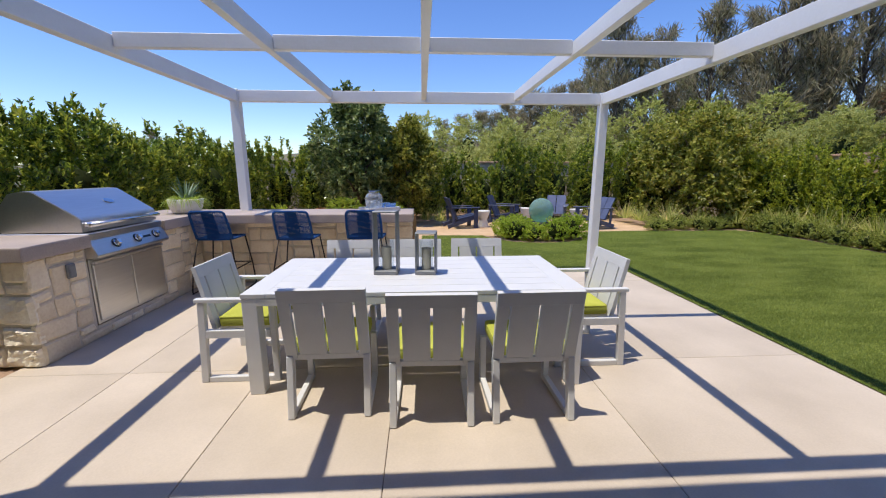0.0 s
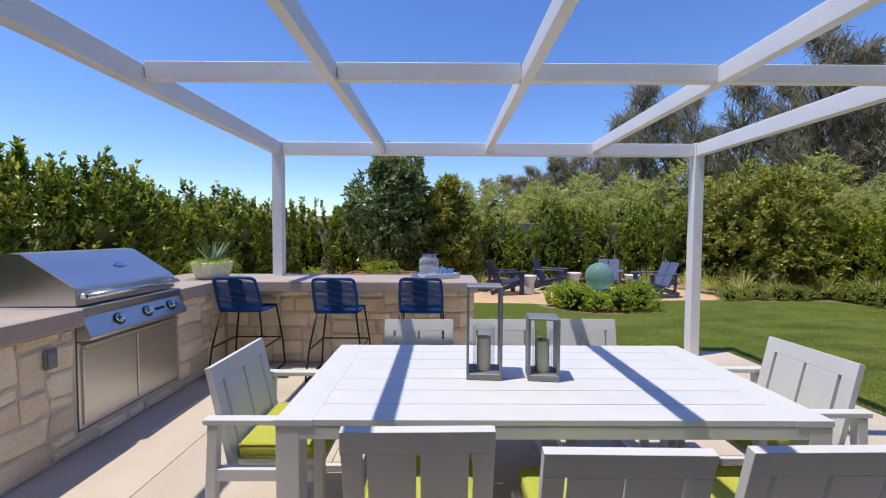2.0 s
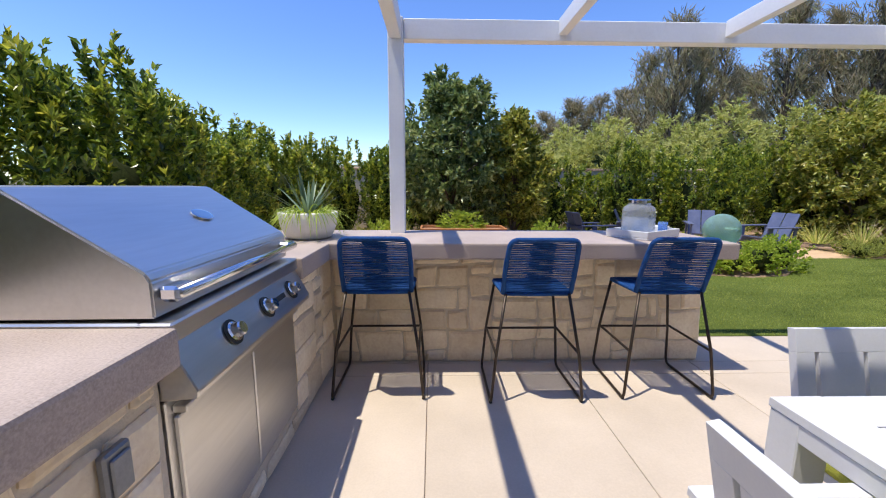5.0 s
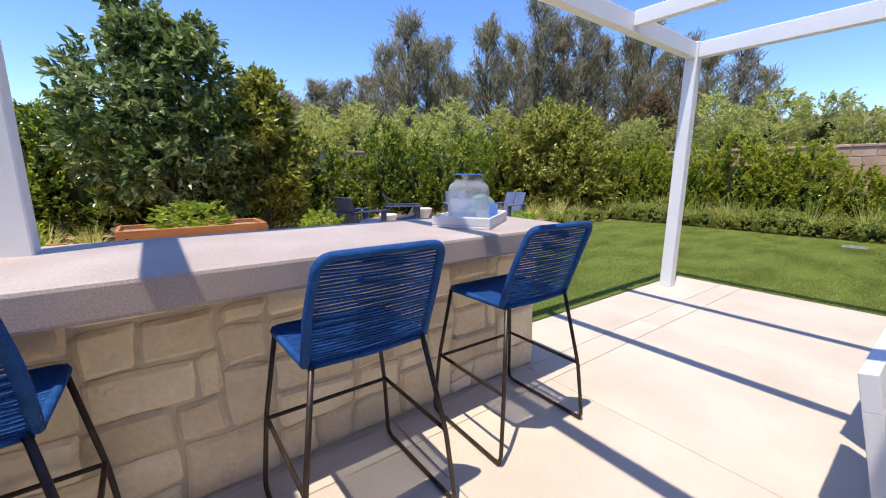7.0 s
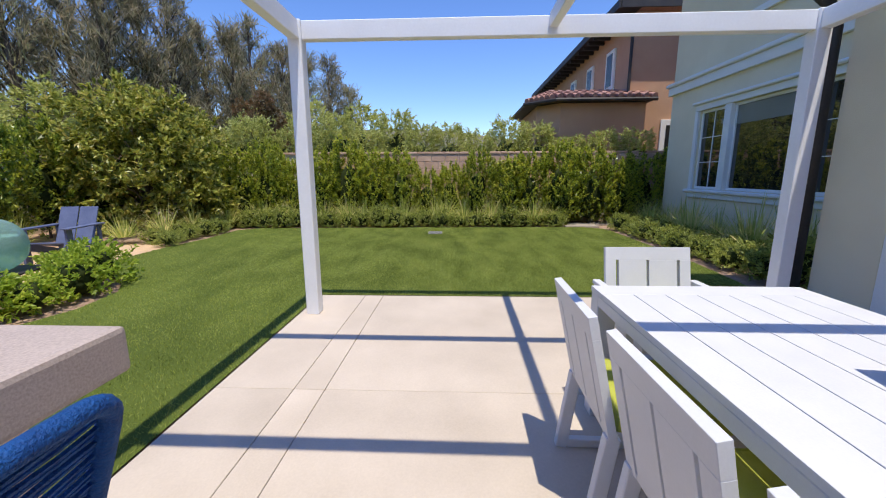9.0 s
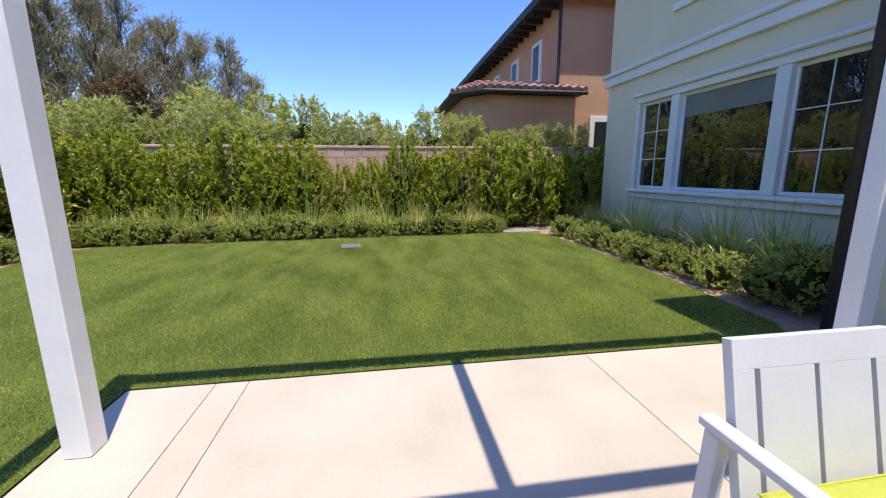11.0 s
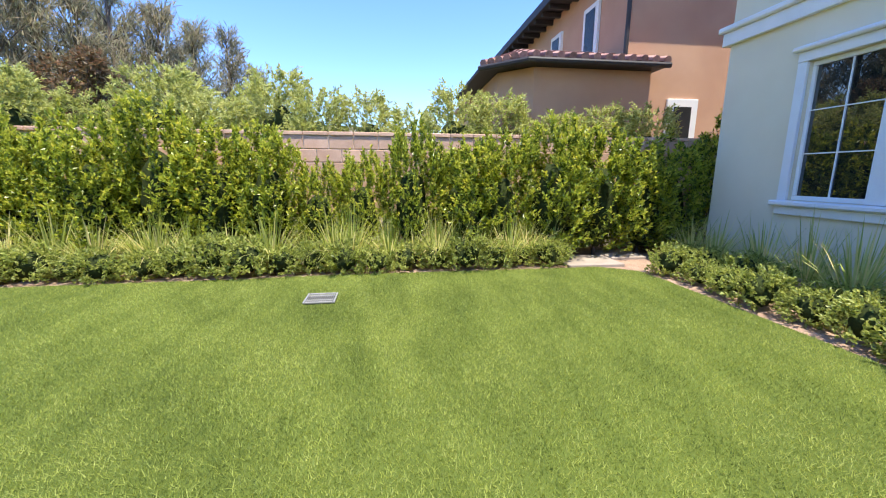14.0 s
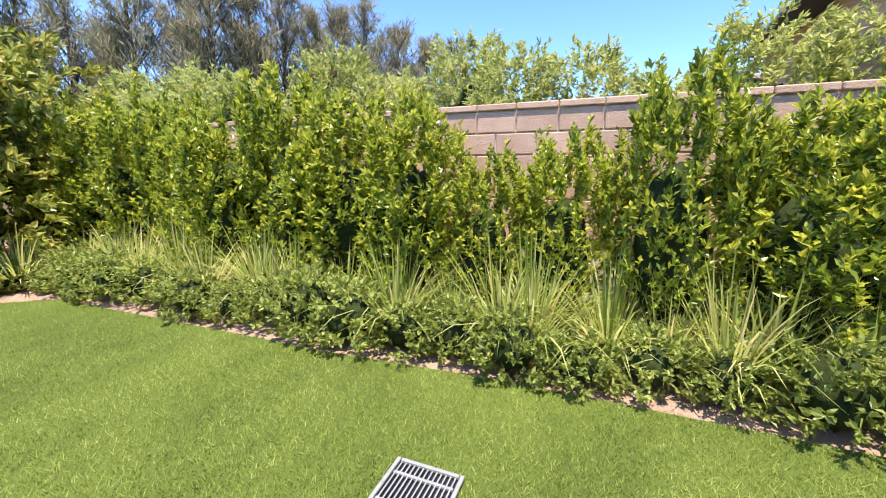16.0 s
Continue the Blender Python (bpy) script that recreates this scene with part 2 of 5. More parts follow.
OLIVE_LEAF = leaf_material("olive_shrub_leaf", [(0.06, 0.085, 0.014), (0.19, 0.22, 0.03), (0.46, 0.47, 0.09), (0.46, 0.36, 0.11)], 0.38, 0.34, 0.4)
LIGHT_LEAF = leaf_material("light_shrub_leaf", [(0.20, 0.24, 0.06), (0.40, 0.43, 0.12), (0.60, 0.60, 0.24)], 0.5, 0.42, 0.3)
RUST_LEAF = leaf_material("rust_leaf", [(0.08, 0.07, 0.03), (0.18, 0.13, 0.06), (0.32, 0.17, 0.08)], 0.5, 0.3)
LOW_LEAF = leaf_material("groundcover_leaf", [(0.09, 0.12, 0.03), (0.28, 0.335, 0.075), (0.56, 0.58, 0.17)], 0.40, 0.44, 0.35)
YOUNG_LEAF = leaf_material("young_shrub_leaf", [(0.16, 0.25, 0.03), (0.32, 0.43, 0.05), (0.54, 0.60, 0.10)], 0.4, 0.46, 0.3)
BLADE = leaf_material("strap_leaf", [(0.15, 0.22, 0.045), (0.36, 0.43, 0.10), (0.60, 0.60, 0.22), (0.78, 0.66, 0.32)], 0.45, 0.48, 0.3)
GRASS_COLOURS = [(0.09, 0.13, 0.028), (0.21, 0.27, 0.055), (0.36, 0.415, 0.095), (0.47, 0.505, 0.145)]
TURF = leaf_material("turf_blade", GRASS_COLOURS, 0.55, 0.42, 0.25, patches=1.45)
NEEDLE = leaf_material("casuarina_needle", [(0.09, 0.095, 0.055), (0.23, 0.215, 0.13), (0.40, 0.345, 0.23), (0.29, 0.33, 0.15)], 0.7, 0.4, 0.15)
AGAVE = leaf_material("agave_leaf", [(0.12, 0.20, 0.12), (0.24, 0.33, 0.20)], 0.5, 0.15)
SPIDER = leaf_material("trailing_leaf", [(0.22, 0.33, 0.03), (0.38, 0.47, 0.07)], 0.5, 0.35)


# ---- mesh helpers ----
def link_mesh(name, mesh, mat, parent=None, label="", m=None):
    ob = new(name, mesh)
    if mat is not None and not mesh.materials:
        mesh.materials.append(mat)
    if parent is not None:
        ob.parent = parent
    if m is not None:
        ob.matrix_basis = m
    return tagged(ob, label)


def part(name, bm, mat, parent=None, label="", m=None, smooth=False):
    mesh = bpy.data.meshes.new(name)
    bm.normal_update()
    bm.to_mesh(mesh)
    bm.free()
    if smooth:
        mesh.shade_smooth()
    return link_mesh(name, mesh, mat, parent, label, m)


def thing(name, m, label, category, group=""):
    ob = new(name)
    ob.empty_display_size = 0.1
    ob.matrix_basis = m
    return tagged(ob, label, category, group)


def arrays(name, verts, faces, mat, parent=None, label="", m=None, smooth=False):
    mesh = bpy.data.meshes.new(name)
    mesh.from_pydata(np.asarray(verts, float).tolist(), [], [list(f) for f in faces] if not isinstance(faces, np.ndarray) else faces.tolist())
    mesh.update()
    if smooth:
        mesh.shade_smooth()
    return link_mesh(name, mesh, mat, parent, label, m)


def box(x0, x1, y0, y1, z0, z1, bevel=0.0, bm=None, m=None, seg=1):
    """A box, into bm where given."""
    out = bm or bmesh.new()
    b = bmesh.new()
    bmesh.ops.create_cube(b, size=1.0)
    for v in b.verts:
        v.co = Vector(((x0 + x1) / 2 + v.co.x * (x1 - x0), (y0 + y1) / 2 + v.co.y * (y1 - y0), (z0 + z1) / 2 + v.co.z * (z1 - z0)))
    if bevel:
        bmesh.ops.bevel(b, geom=list(b.edges), offset=bevel, segments=seg, affect="EDGES", profile=0.6)
    if m is not None:
        bmesh.ops.transform(b, matrix=m, verts=b.verts)
    if bm is None:
        out.free()
        return b
    tmp = bpy.data.meshes.new("tmp")
    b.to_mesh(tmp)
    b.free()
    out.from_mesh(tmp)
    bpy.data.meshes.remove(tmp)
    return out


def beam(a, b, w, h, bevel=0.004, bm=None):
    """A bar of section w x h from a to b."""
    a, b = Vector(a), Vector(b)
    d = b - a
    q = d.to_track_quat("Y", "Z").to_matrix().to_4x4()
    return box(-w / 2, w / 2, 0, d.length, -h / 2, h / 2, bevel, bm, Matrix.Translation(a) @ q)


def lathe(profile, seg=24, bm=None, m=None, cap=True):
    """A turned form from (radius, z) pairs."""
    b = bm or bmesh.new()
    rings = []
    for r, z in profile:
        ring = []
        for k in range(seg):
            a = 2 * math.pi * k / seg
            co = Vector((r * math.cos(a), r * math.sin(a), z))
            ring.append(b.verts.new(m @ co if m is not None else co))
        rings.append(ring)
    for lo, hi in zip(rings, rings[1:]):
        for k in range(seg):
            b.faces.new((lo[k], lo[(k + 1) % seg], hi[(k + 1) % seg], hi[k]))
    if cap:
        b.faces.new(list(reversed(rings[0])))
        b.faces.new(rings[-1])
    return b


def rounded(points, r, steps=4):
    """The line through points with its corners rounded."""
    pts = [Vector(p) for p in points]
    out = [pts[0]]
    for a, b, c in zip(pts, pts[1:], pts[2:]):
        u, v = (a - b), (c - b)
        k = min(r, u.length * 0.45, v.length * 0.45)
        p, q = b + u.normalized() * k, b + v.normalized() * k
        for s in range(steps + 1):
            t = s / steps
            out.append(p * (1 - t) ** 2 + b * 2 * t * (1 - t) + q * t * t)
    return out + [pts[-1]]


def tube(points, radius, seg=8, bm=None, closed=False):
    """A round bar along points; radius may be one number or one for each point."""
    b = bm or bmesh.new()
    pts = [Vector(p) for p in points]
    radii = radius if isinstance(radius, (list, tuple)) else [radius] * len(pts)
    n = len(pts)
    rings = []
    up = Vector((0.13, 0.27, 0.95))
    for k, (p, r) in enumerate(zip(pts, radii)):
        ahead = pts[(k + 1) % n] if closed or k < n - 1 else p
        behind = pts[k - 1] if closed or k > 0 else p
        d = (ahead - behind).normalized()
        side = d.cross(up)
        if side.length < 0.1:
            side = d.cross(Vector((1, 0, 0)))
        side.normalize()
        top = side.cross(d)
        up = top
        rings.append([b.verts.new(p + r * (math.cos(2 * math.pi * s / seg) * side + math.sin(2 * math.pi * s / seg) * top)) for s in range(seg)])
    pairs = list(zip(rings, rings[1:])) + ([(rings[-1], rings[0])] if closed else [])
    for lo, hi in pairs:
        for s in range(seg):
            b.faces.new((lo[s], lo[(s + 1) % seg], hi[(s + 1) % seg], hi[s]))
    if not closed:
        b.faces.new(list(reversed(rings[0])))
        b.faces.new(rings[-1])
    return b


def plate(outline, z0, z1, bm=None):
    """A flat slab from an outline in the plan."""
    b = bm or bmesh.new()
    lo = [b.verts.new((x, y, z0)) for x, y in outline]
    hi = [b.verts.new((x, y, z1)) for x, y in outline]
    b.faces.new(list(reversed(lo)))
    b.faces.new(hi)
    n = len(outline)
    for k in range(n):
        b.faces.new((lo[k], lo[(k + 1) % n], hi[(k + 1) % n], hi[k]))
    return b


rng = np.random.default_rng(7)


def unit(v):
    return v / np.maximum(np.linalg.norm(v, axis=-1, keepdims=True), 1e-9)


def leaves(base, way, length, width, fold=0.18):
    """Folded leaves as vertices and faces: base points, directions, lengths and widths."""
    n = len(base)
    way = unit(way)
    side = unit(np.cross(way, unit(rng.normal(size=(n, 3)) * 0.75 + (0, 0, 1.0))))
    nor = np.cross(side, way)
    flip = np.where(nor[:, 2:] < 0, -1.0, 1.0)
    side, nor = side * flip, nor * flip
    length, width = np.broadcast_to(length, n)[:, None], np.broadcast_to(width, n)[:, None]
    mid = base + way * length * 0.5
    v = np.stack([base, mid + side * width / 2 + nor * width * fold, base + way * length - nor * length * 0.06, mid - side * width / 2 + nor * width * fold], 1)
    k = np.arange(n)[:, None] * 4
    f = np.concatenate([k + (0, 1, 2), k + (0, 2, 3)], 0)
    return v.reshape(-1, 3), f


def strap(base, way, length, width, droop, seg=4, floor=None):
    """Long arching blades in seg pieces, tapering to a point."""
    n = len(base)
    way = unit(way)
    side = unit(np.cross(way, np.array([0.0, 0, 1])) + 1e-6)
    length, width, droop = (np.broadcast_to(a, n)[:, None] for a in (length, width, droop))
    rows = []
    for s in range(seg + 1):
        t = s / seg
        c = base + way * length * t - np.array([0, 0, 1.0]) * droop * length * t**2.2
        w = width * (1 - t) ** 0.7 * (0.75 + 0.5 * min(t * 3, 1)) / 2
        rows.append(np.stack([c - side * w, c + side * w], 1))
    v = np.stack(rows, 1).reshape(n, -1, 3)
    if floor is not None:
        v[..., 2] = np.maximum(v[..., 2], floor + 0.15 * np.maximum(v[..., 2] - floor, -0.2))
    k = np.arange(n)[:, None] * (2 * seg + 2)
    f = np.concatenate([k + (2 * s, 2 * s + 1, 2 * s + 3, 2 * s + 2) for s in range(seg)], 0)
    return v.reshape(-1, 3), f


# ---- ground, lawn, beds ----
def sheet(name, outline, z, mat, label, category="ground"):
    bm = bmesh.new()
    bm.faces.new([bm.verts.new((x, y, z)) for x, y in outline])
    return tagged(part(name, bm, mat), label, category, kind="structure")


def make_ground():
    """One sheet to the horizon, rising to low hills in the north and east."""
    n, verts, faces = 72, [], []
    radii = [0.0, 16, 24, 34, 46, 60, 80, 110, 150, 210, 300, 600, 2500]
    for k, r in enumerate(radii):
        for s in range(n):
            a = 2 * math.pi * s / n
            x, y = 3 + r * math.sin(a), 6 + r * math.cos(a)
            ridge = 0.5 + 0.5 * noise.noise((math.sin(a) * 1.7, math.cos(a) * 1.7, 3.1))
            facing = max(0.0, math.cos(a - 0.75)) ** 0.6
            east = math.exp(-(((a - 1.5) / 0.35) ** 2))
            z = -0.06 + max(0.0, min(1, (r - 22) / 90)) * ((5.0 + 6.5 * ridge) * (0.25 + facing) + 5.5 * east)
            if r > 250:
                z *= 0.7
            verts.append((x, y, z + (0.5 * noise.noise((x * 0.05, y * 0.05, 0)) if 30 < r < 400 else 0)))
    for k in range(len(radii) - 1):
        for s in range(n):
            t = (s + 1) % n
            faces.append((k * n + s, k * n + t, (k + 1) * n + t, (k + 1) * n + s))
    ob = arrays("ground", verts, faces, HILL, smooth=True)
    tagged(ob, "dry brushy ground rising to low hills", "ground", kind="structure")


make_ground()
sheet("bed_soil", [(-9, -6), (14, -6), (14, 17), (-9, 17)], -0.02, SOIL, "brown mulched soil of the planting beds")

LAWN_OUT = [(0.45, 6.165), (3.652, 6.165), (3.652, 1.5), (3.7, 1.3), (3.95, 1.14), (5.0, 1.04), (6.0, 0.98), (8.6, 0.98), (9.15, 1.02), (9.46, 1.45), (9.42, 2.6), (9.38, 5.0),
            (9.27, 6.3), (9.19, 8.6), (9.15, 9.6), (8.8, 10.05), (7.5, 10.0), (6.5, 10.12), (5.6, 10.1), (4.6, 10.0), (4.25, 9.0), (3.7, 8.58), (3.1, 8.48), (2.5, 8.64), (2.15, 9.1), (1.9, 9.6), (0.9, 9.65), (0.45, 9.65)]
sheet("lawn", LAWN_OUT, 0.0, LAWN, "close-cut green turf lawn beside the patio", "lawn")
sheet("gravel_court", [(-4.0, 6.3), (0.45, 6.3), (0.45, 9.65), (1.9, 9.65), (2.2, 9.5), (4.3, 9.5), (4.6, 9.9), (6.35, 9.9), (6.9, 10.6), (6.6, 12.3), (0.2, 12.5), (-4.0, 12.4)], -0.008, GRANITE_SAND, "tan decomposed granite court", "gravel")

# patio slabs with open joints
PATIO = pose(0, 0, 0, 0, 0, 0)
patio = tagged(part("patio", box(-2.75, 3.64, -3.2, 6.155, -0.12, -0.012), JOINT, m=PATIO), "pale concrete patio cast in large slabs", "patio", kind="structure")
PX = [-2.75, -1.85, -0.80, 0.22, 1.69, 3.64]
PY = [-3.2, -0.6, 0.9, 3.12, 5.44, 5.64, 6.155]


def slabs():
    for a, b in zip(PX, PX[1:]):
        for c, d in zip(PY, PY[1:]):
            part("slab", box(a + 0.002, b - 0.002, c + 0.002, d - 0.002, -0.1, 0.0, 0.003), CONCRETE, patio)


# ---- pergola ----
def make_pergola():
    p = thing("pergola", pose(0.477, 3.80, 0, 0, 0, -0.3), "white painted timber pergola with open square grid roof", "pergola")
    w = 0.12
    xs, ys = (-2.59, 2.59), (-2.13, 2.225)
    for x in xs:
        for y in ys:
            z0 = 0.965 if (x < 0 and y > 0) else 0.0
            part("post", box(x - w / 2, x + w / 2, y - w / 2, y + w / 2, z0, 2.635, 0.006), WHITE_PAINT, p)
    for y in ys:
        part("beam", box(xs[0] + w / 2 + 0.002, xs[1] - w / 2 - 0.002, y - 0.045, y + 0.045, 2.475, 2.625, 0.005), WHITE_PAINT, p)
    for x in xs:
        part("beam", box(x - 0.045, x + 0.045, ys[0] + w / 2 + 0.002, ys[1] - w / 2 - 0.002, 2.475, 2.625, 0.005), WHITE_PAINT, p)
    inner = [-1.30, 0.0, 1.31]
    for x in inner:
        part("rafter", box(x - 0.034, x + 0.034, ys[0] + 0.048, ys[1] - 0.048, 2.515, 2.635, 0.004), WHITE_PAINT, p)
    stops = [xs[0] + 0.048] + [v for x in inner for v in (x - 0.037, x + 0.037)] + [xs[1] - 0.048]
    for a, b in zip(stops[::2], stops[1::2]):
        part("cross_rail", box(a, b, -0.005, 0.065, 2.53, 2.645, 0.004), WHITE_PAINT, p)
    return p


make_pergola()


# ---- stone bar with grill ----
def stone_mesh(w, h, d, seed, rough=0.0):
    """One dressed stone, w wide in x, h high in z, its face at y = 0 looking to -y, d deep."""
    r = random.Random(seed)
    if rough:
        us, vs = [k / 12 for k in range(13)], [k / 10 for k in range(11)]
    else:
        e, g = min(0.2, 0.016 / w), min(0.25, 0.016 / h)
        us, vs = [0, e, 0.33, 0.66, 1 - e, 1], [0, g, 0.5, 1 - g, 1]
    j = 0.009
    corner = [[r.uniform(-j, j) for _ in range(2)] for _ in range(4)]
    tilt = [r.uniform(-0.004, 0.006) for _ in range(4)]
    verts, faces = [], []
    for v in vs:
        for u in us:
            cs = [(1 - u) * (1 - v), u * (1 - v), u * v, (1 - u) * v]
            dx = sum(c * k[0] for c, k in zip(cs, corner))
            dz = sum(c * k[1] for c, k in zip(cs, corner))
            edge = u in (0, 1) or v in (0, 1)
            y = sum(c * k for c, k in zip(cs, tilt)) + 0.005 * noise.noise((u * 2.3 + seed, v * 2.1, seed * 0.37))
            if rough:
                y -= rough * (0.5 + 0.7 * noise.noise((u * w * 9 + seed * 1.3, v * h * 9, seed * 0.7)) + 0.6 * noise.noise((u * w * 26 + seed, v * h * 26, 4.0)))
            if edge:
                y = 0.012
                dx += r.uniform(-0.004, 0.004)
                dz += r.uniform(-0.004, 0.004)
                if u in (0, 1) and v in (0, 1):
                    dx += 0.005 * (1 - 2 * u)
                    dz += 0.005 * (1 - 2 * v)
            verts.append(((u - 0.5) * w + dx, y, (v - 0.5) * h + dz))
    m, n = len(us), len(vs)
    for b in range(n - 1):
        for a in range(m - 1):
            k = b * m + a
            faces.append((k, k + 1, k + m + 1, k + m))
    ring = list(range(m)) + [b * m + m - 1 for b in range(1, n)] + [(n - 1) * m + a for a in range(m - 2, -1, -1)] + [b * m for b in range(n - 2, 0, -1)]
    back = len(verts)
    for k in ring:
        verts.append((verts[k][0], d, verts[k][2]))
    q = len(ring)
    for k in range(q):
        faces.append((ring[(k + 1) % q], ring[k], back + k, back + (k + 1) % q))
    return verts, faces


def stone_face(parent, origin, turn, width, height, seed, holes=(), rough=None, depth=0.05):
    """Random rubble on one face: origin is its foot at the left end, as seen from in front."""
    r = random.Random(seed)
    cw, ch = 0.088, 0.0875
    nx, nz = max(1, round(width / cw)), max(1, round(height / ch))
    cw, ch = width / nx, height / nz
    taken = [[any(h[0] < (i + 0.5) * cw < h[1] and h[2] < (k + 0.5) * ch < h[3] for h in holes) for i in range(nx)] for k in range(nz)]
    count = 0
    for k in range(nz):
        for i in range(nx):
            if taken[k][i]:
                continue
            w, h = r.choice([(3, 2), (4, 2), (3, 2), (2, 2), (4, 2), (3, 1), (3, 3), (2, 1), (4, 3), (2, 2), (3, 2), (4, 2)])
            w, h = min(w, nx - i), min(h, nz - k)
            if nx - i - w == 1:
                w += 1
            ww = 0
            while ww < w and i + ww < nx and not taken[k][i + ww]:
                ww += 1
            w = ww
            while any(taken[k + b][i + a] for a in range(w) for b in range(h)):
                h -= 1
            for a in range(w):
                for b in range(h):
                    taken[k + b][i + a] = True
            count += 1
            amount = rough((k + h / 2) * ch) if rough else 0.0
            gap = 0.016
            v, f = stone_mesh(w * cw - gap, h * ch - gap, depth, seed * 100 + count, amount)
            v = np.array(v, float)
            for p in v:
                px, pz = (i + w / 2) * cw + p[0], (k + h / 2) * ch + p[2]
                ease = min(1.0, max(0.0, min(px, width - px) / 0.12))
                p[0] += 0.026 * ease * noise.noise((px * 3.1 + seed, pz * 4.2, 0.3))
                p[2] += 0.024 * min(1.0, max(0.0, min(pz, height - pz) / 0.1)) * noise.noise((px * 3.6, pz * 3.0 + seed, 7.7))
            place = Matrix.Translation(origin) @ pose(0, 0, 0, 0, 0, turn) @ pose((i + w / 2) * cw, 0, (k + h / 2) * ch)
            arrays("stone", v, f, ROUGH_STONE if amount > 0.01 else STONE, parent, m=place, smooth=False)


TOP, UNDER = 0.98, 0.865
BX0, BX1, BYF, BYB = -3.32, 0.30, 5.66, 6.16
AX0, AX1, AY0 = -3.30, -2.57, 3.26
GY0, GY1 = 3.82, 4.84


def make_bar():
    bar = thing("bar_counter_base", pose(0, 0, 0), "cream limestone masonry base of the outdoor kitchen", "bar counter")
    for n, dims in enumerate(((AX0 + 0.017, BX1 - 0.017, BYF + 0.017, BYB - 0.017, UNDER - 0.002), (AX0 + 0.0175, AX1 - 0.017, AY0 + 0.017, GY0, UNDER - 0.002), (AX0 + 0.0175, AX1 - 0.017, GY1, BYF + 0.015, UNDER - 0.002), (AX0 + 0.0175, AX1 - 0.017, GY0 + 0.001, GY1 - 0.001, 0.12))):
        part("mortar_core", box(*dims[:4], 0, dims[4]), MORTAR, bar, "tan mortar bed")
    stone_face(bar, (AX1, BYF, 0), 0, BX1 - AX1, UNDER, 11)
    stone_face(bar, (AX1, AY0, 0), 90, BYF - AY0, UNDER, 23, holes=((GY0 - AY0 - 0.01, GY1 - AY0 + 0.01, 0.125, 2),))
    stone_face(bar, (AX0, AY0, 0), 0, AX1 - AX0, UNDER, 37, rough=lambda z: 0.030 if z < 0.36 else (0.016 if z < 0.55 else 0.0))
    stone_face(bar, (BX1, BYF, 0), 90, BYB - BYF, UNDER, 41)
    stone_face(bar, (BX1, BYB, 0), 180, BX1 - AX0, UNDER, 53)
    stone_face(bar, (AX0, BYB, 0), 270, BYB - AY0, UNDER, 59)
    outlet = thing("outlet_cover", pose(AX1 + 0.012, 3.62, 0.70), "grey weatherproof outlet cover on the stone face", "outlet")
    part("cover", box(-0.012, 0.012, -0.04, 0.04, -0.062, 0.062, 0.006), GREY_METAL, outlet)
    part("flap", box(0.012, 0.02, -0.03, 0.03, -0.05, 0.045, 0.004), GREY_METAL, outlet)
    # worktop: two arms round the grill, rounded edges
    top = thing("worktop", pose(0, 0, 0), "grey-brown honed concrete worktop, L-shaped, thick edge", "worktop")
    part("top_slab", box(-3.36, BX1 + 0.025, 5.40, 6.215, UNDER, TOP, 0.014, seg=2), COUNTER, top)
    part("top_slab", box(-3.34, -2.51, 3.19, GY0 - 0.002, UNDER, TOP, 0.014, seg=2), COUNTER, top)
    part("top_slab", box(-3.34, -2.51, GY1 + 0.002, 5.398, UNDER, TOP, 0.010, seg=2), COUNTER, top)
    part("top_slab", box(-3.34, -3.22, GY0, GY1, UNDER, TOP, 0.010, seg=2), COUNTER, top)


make_bar()


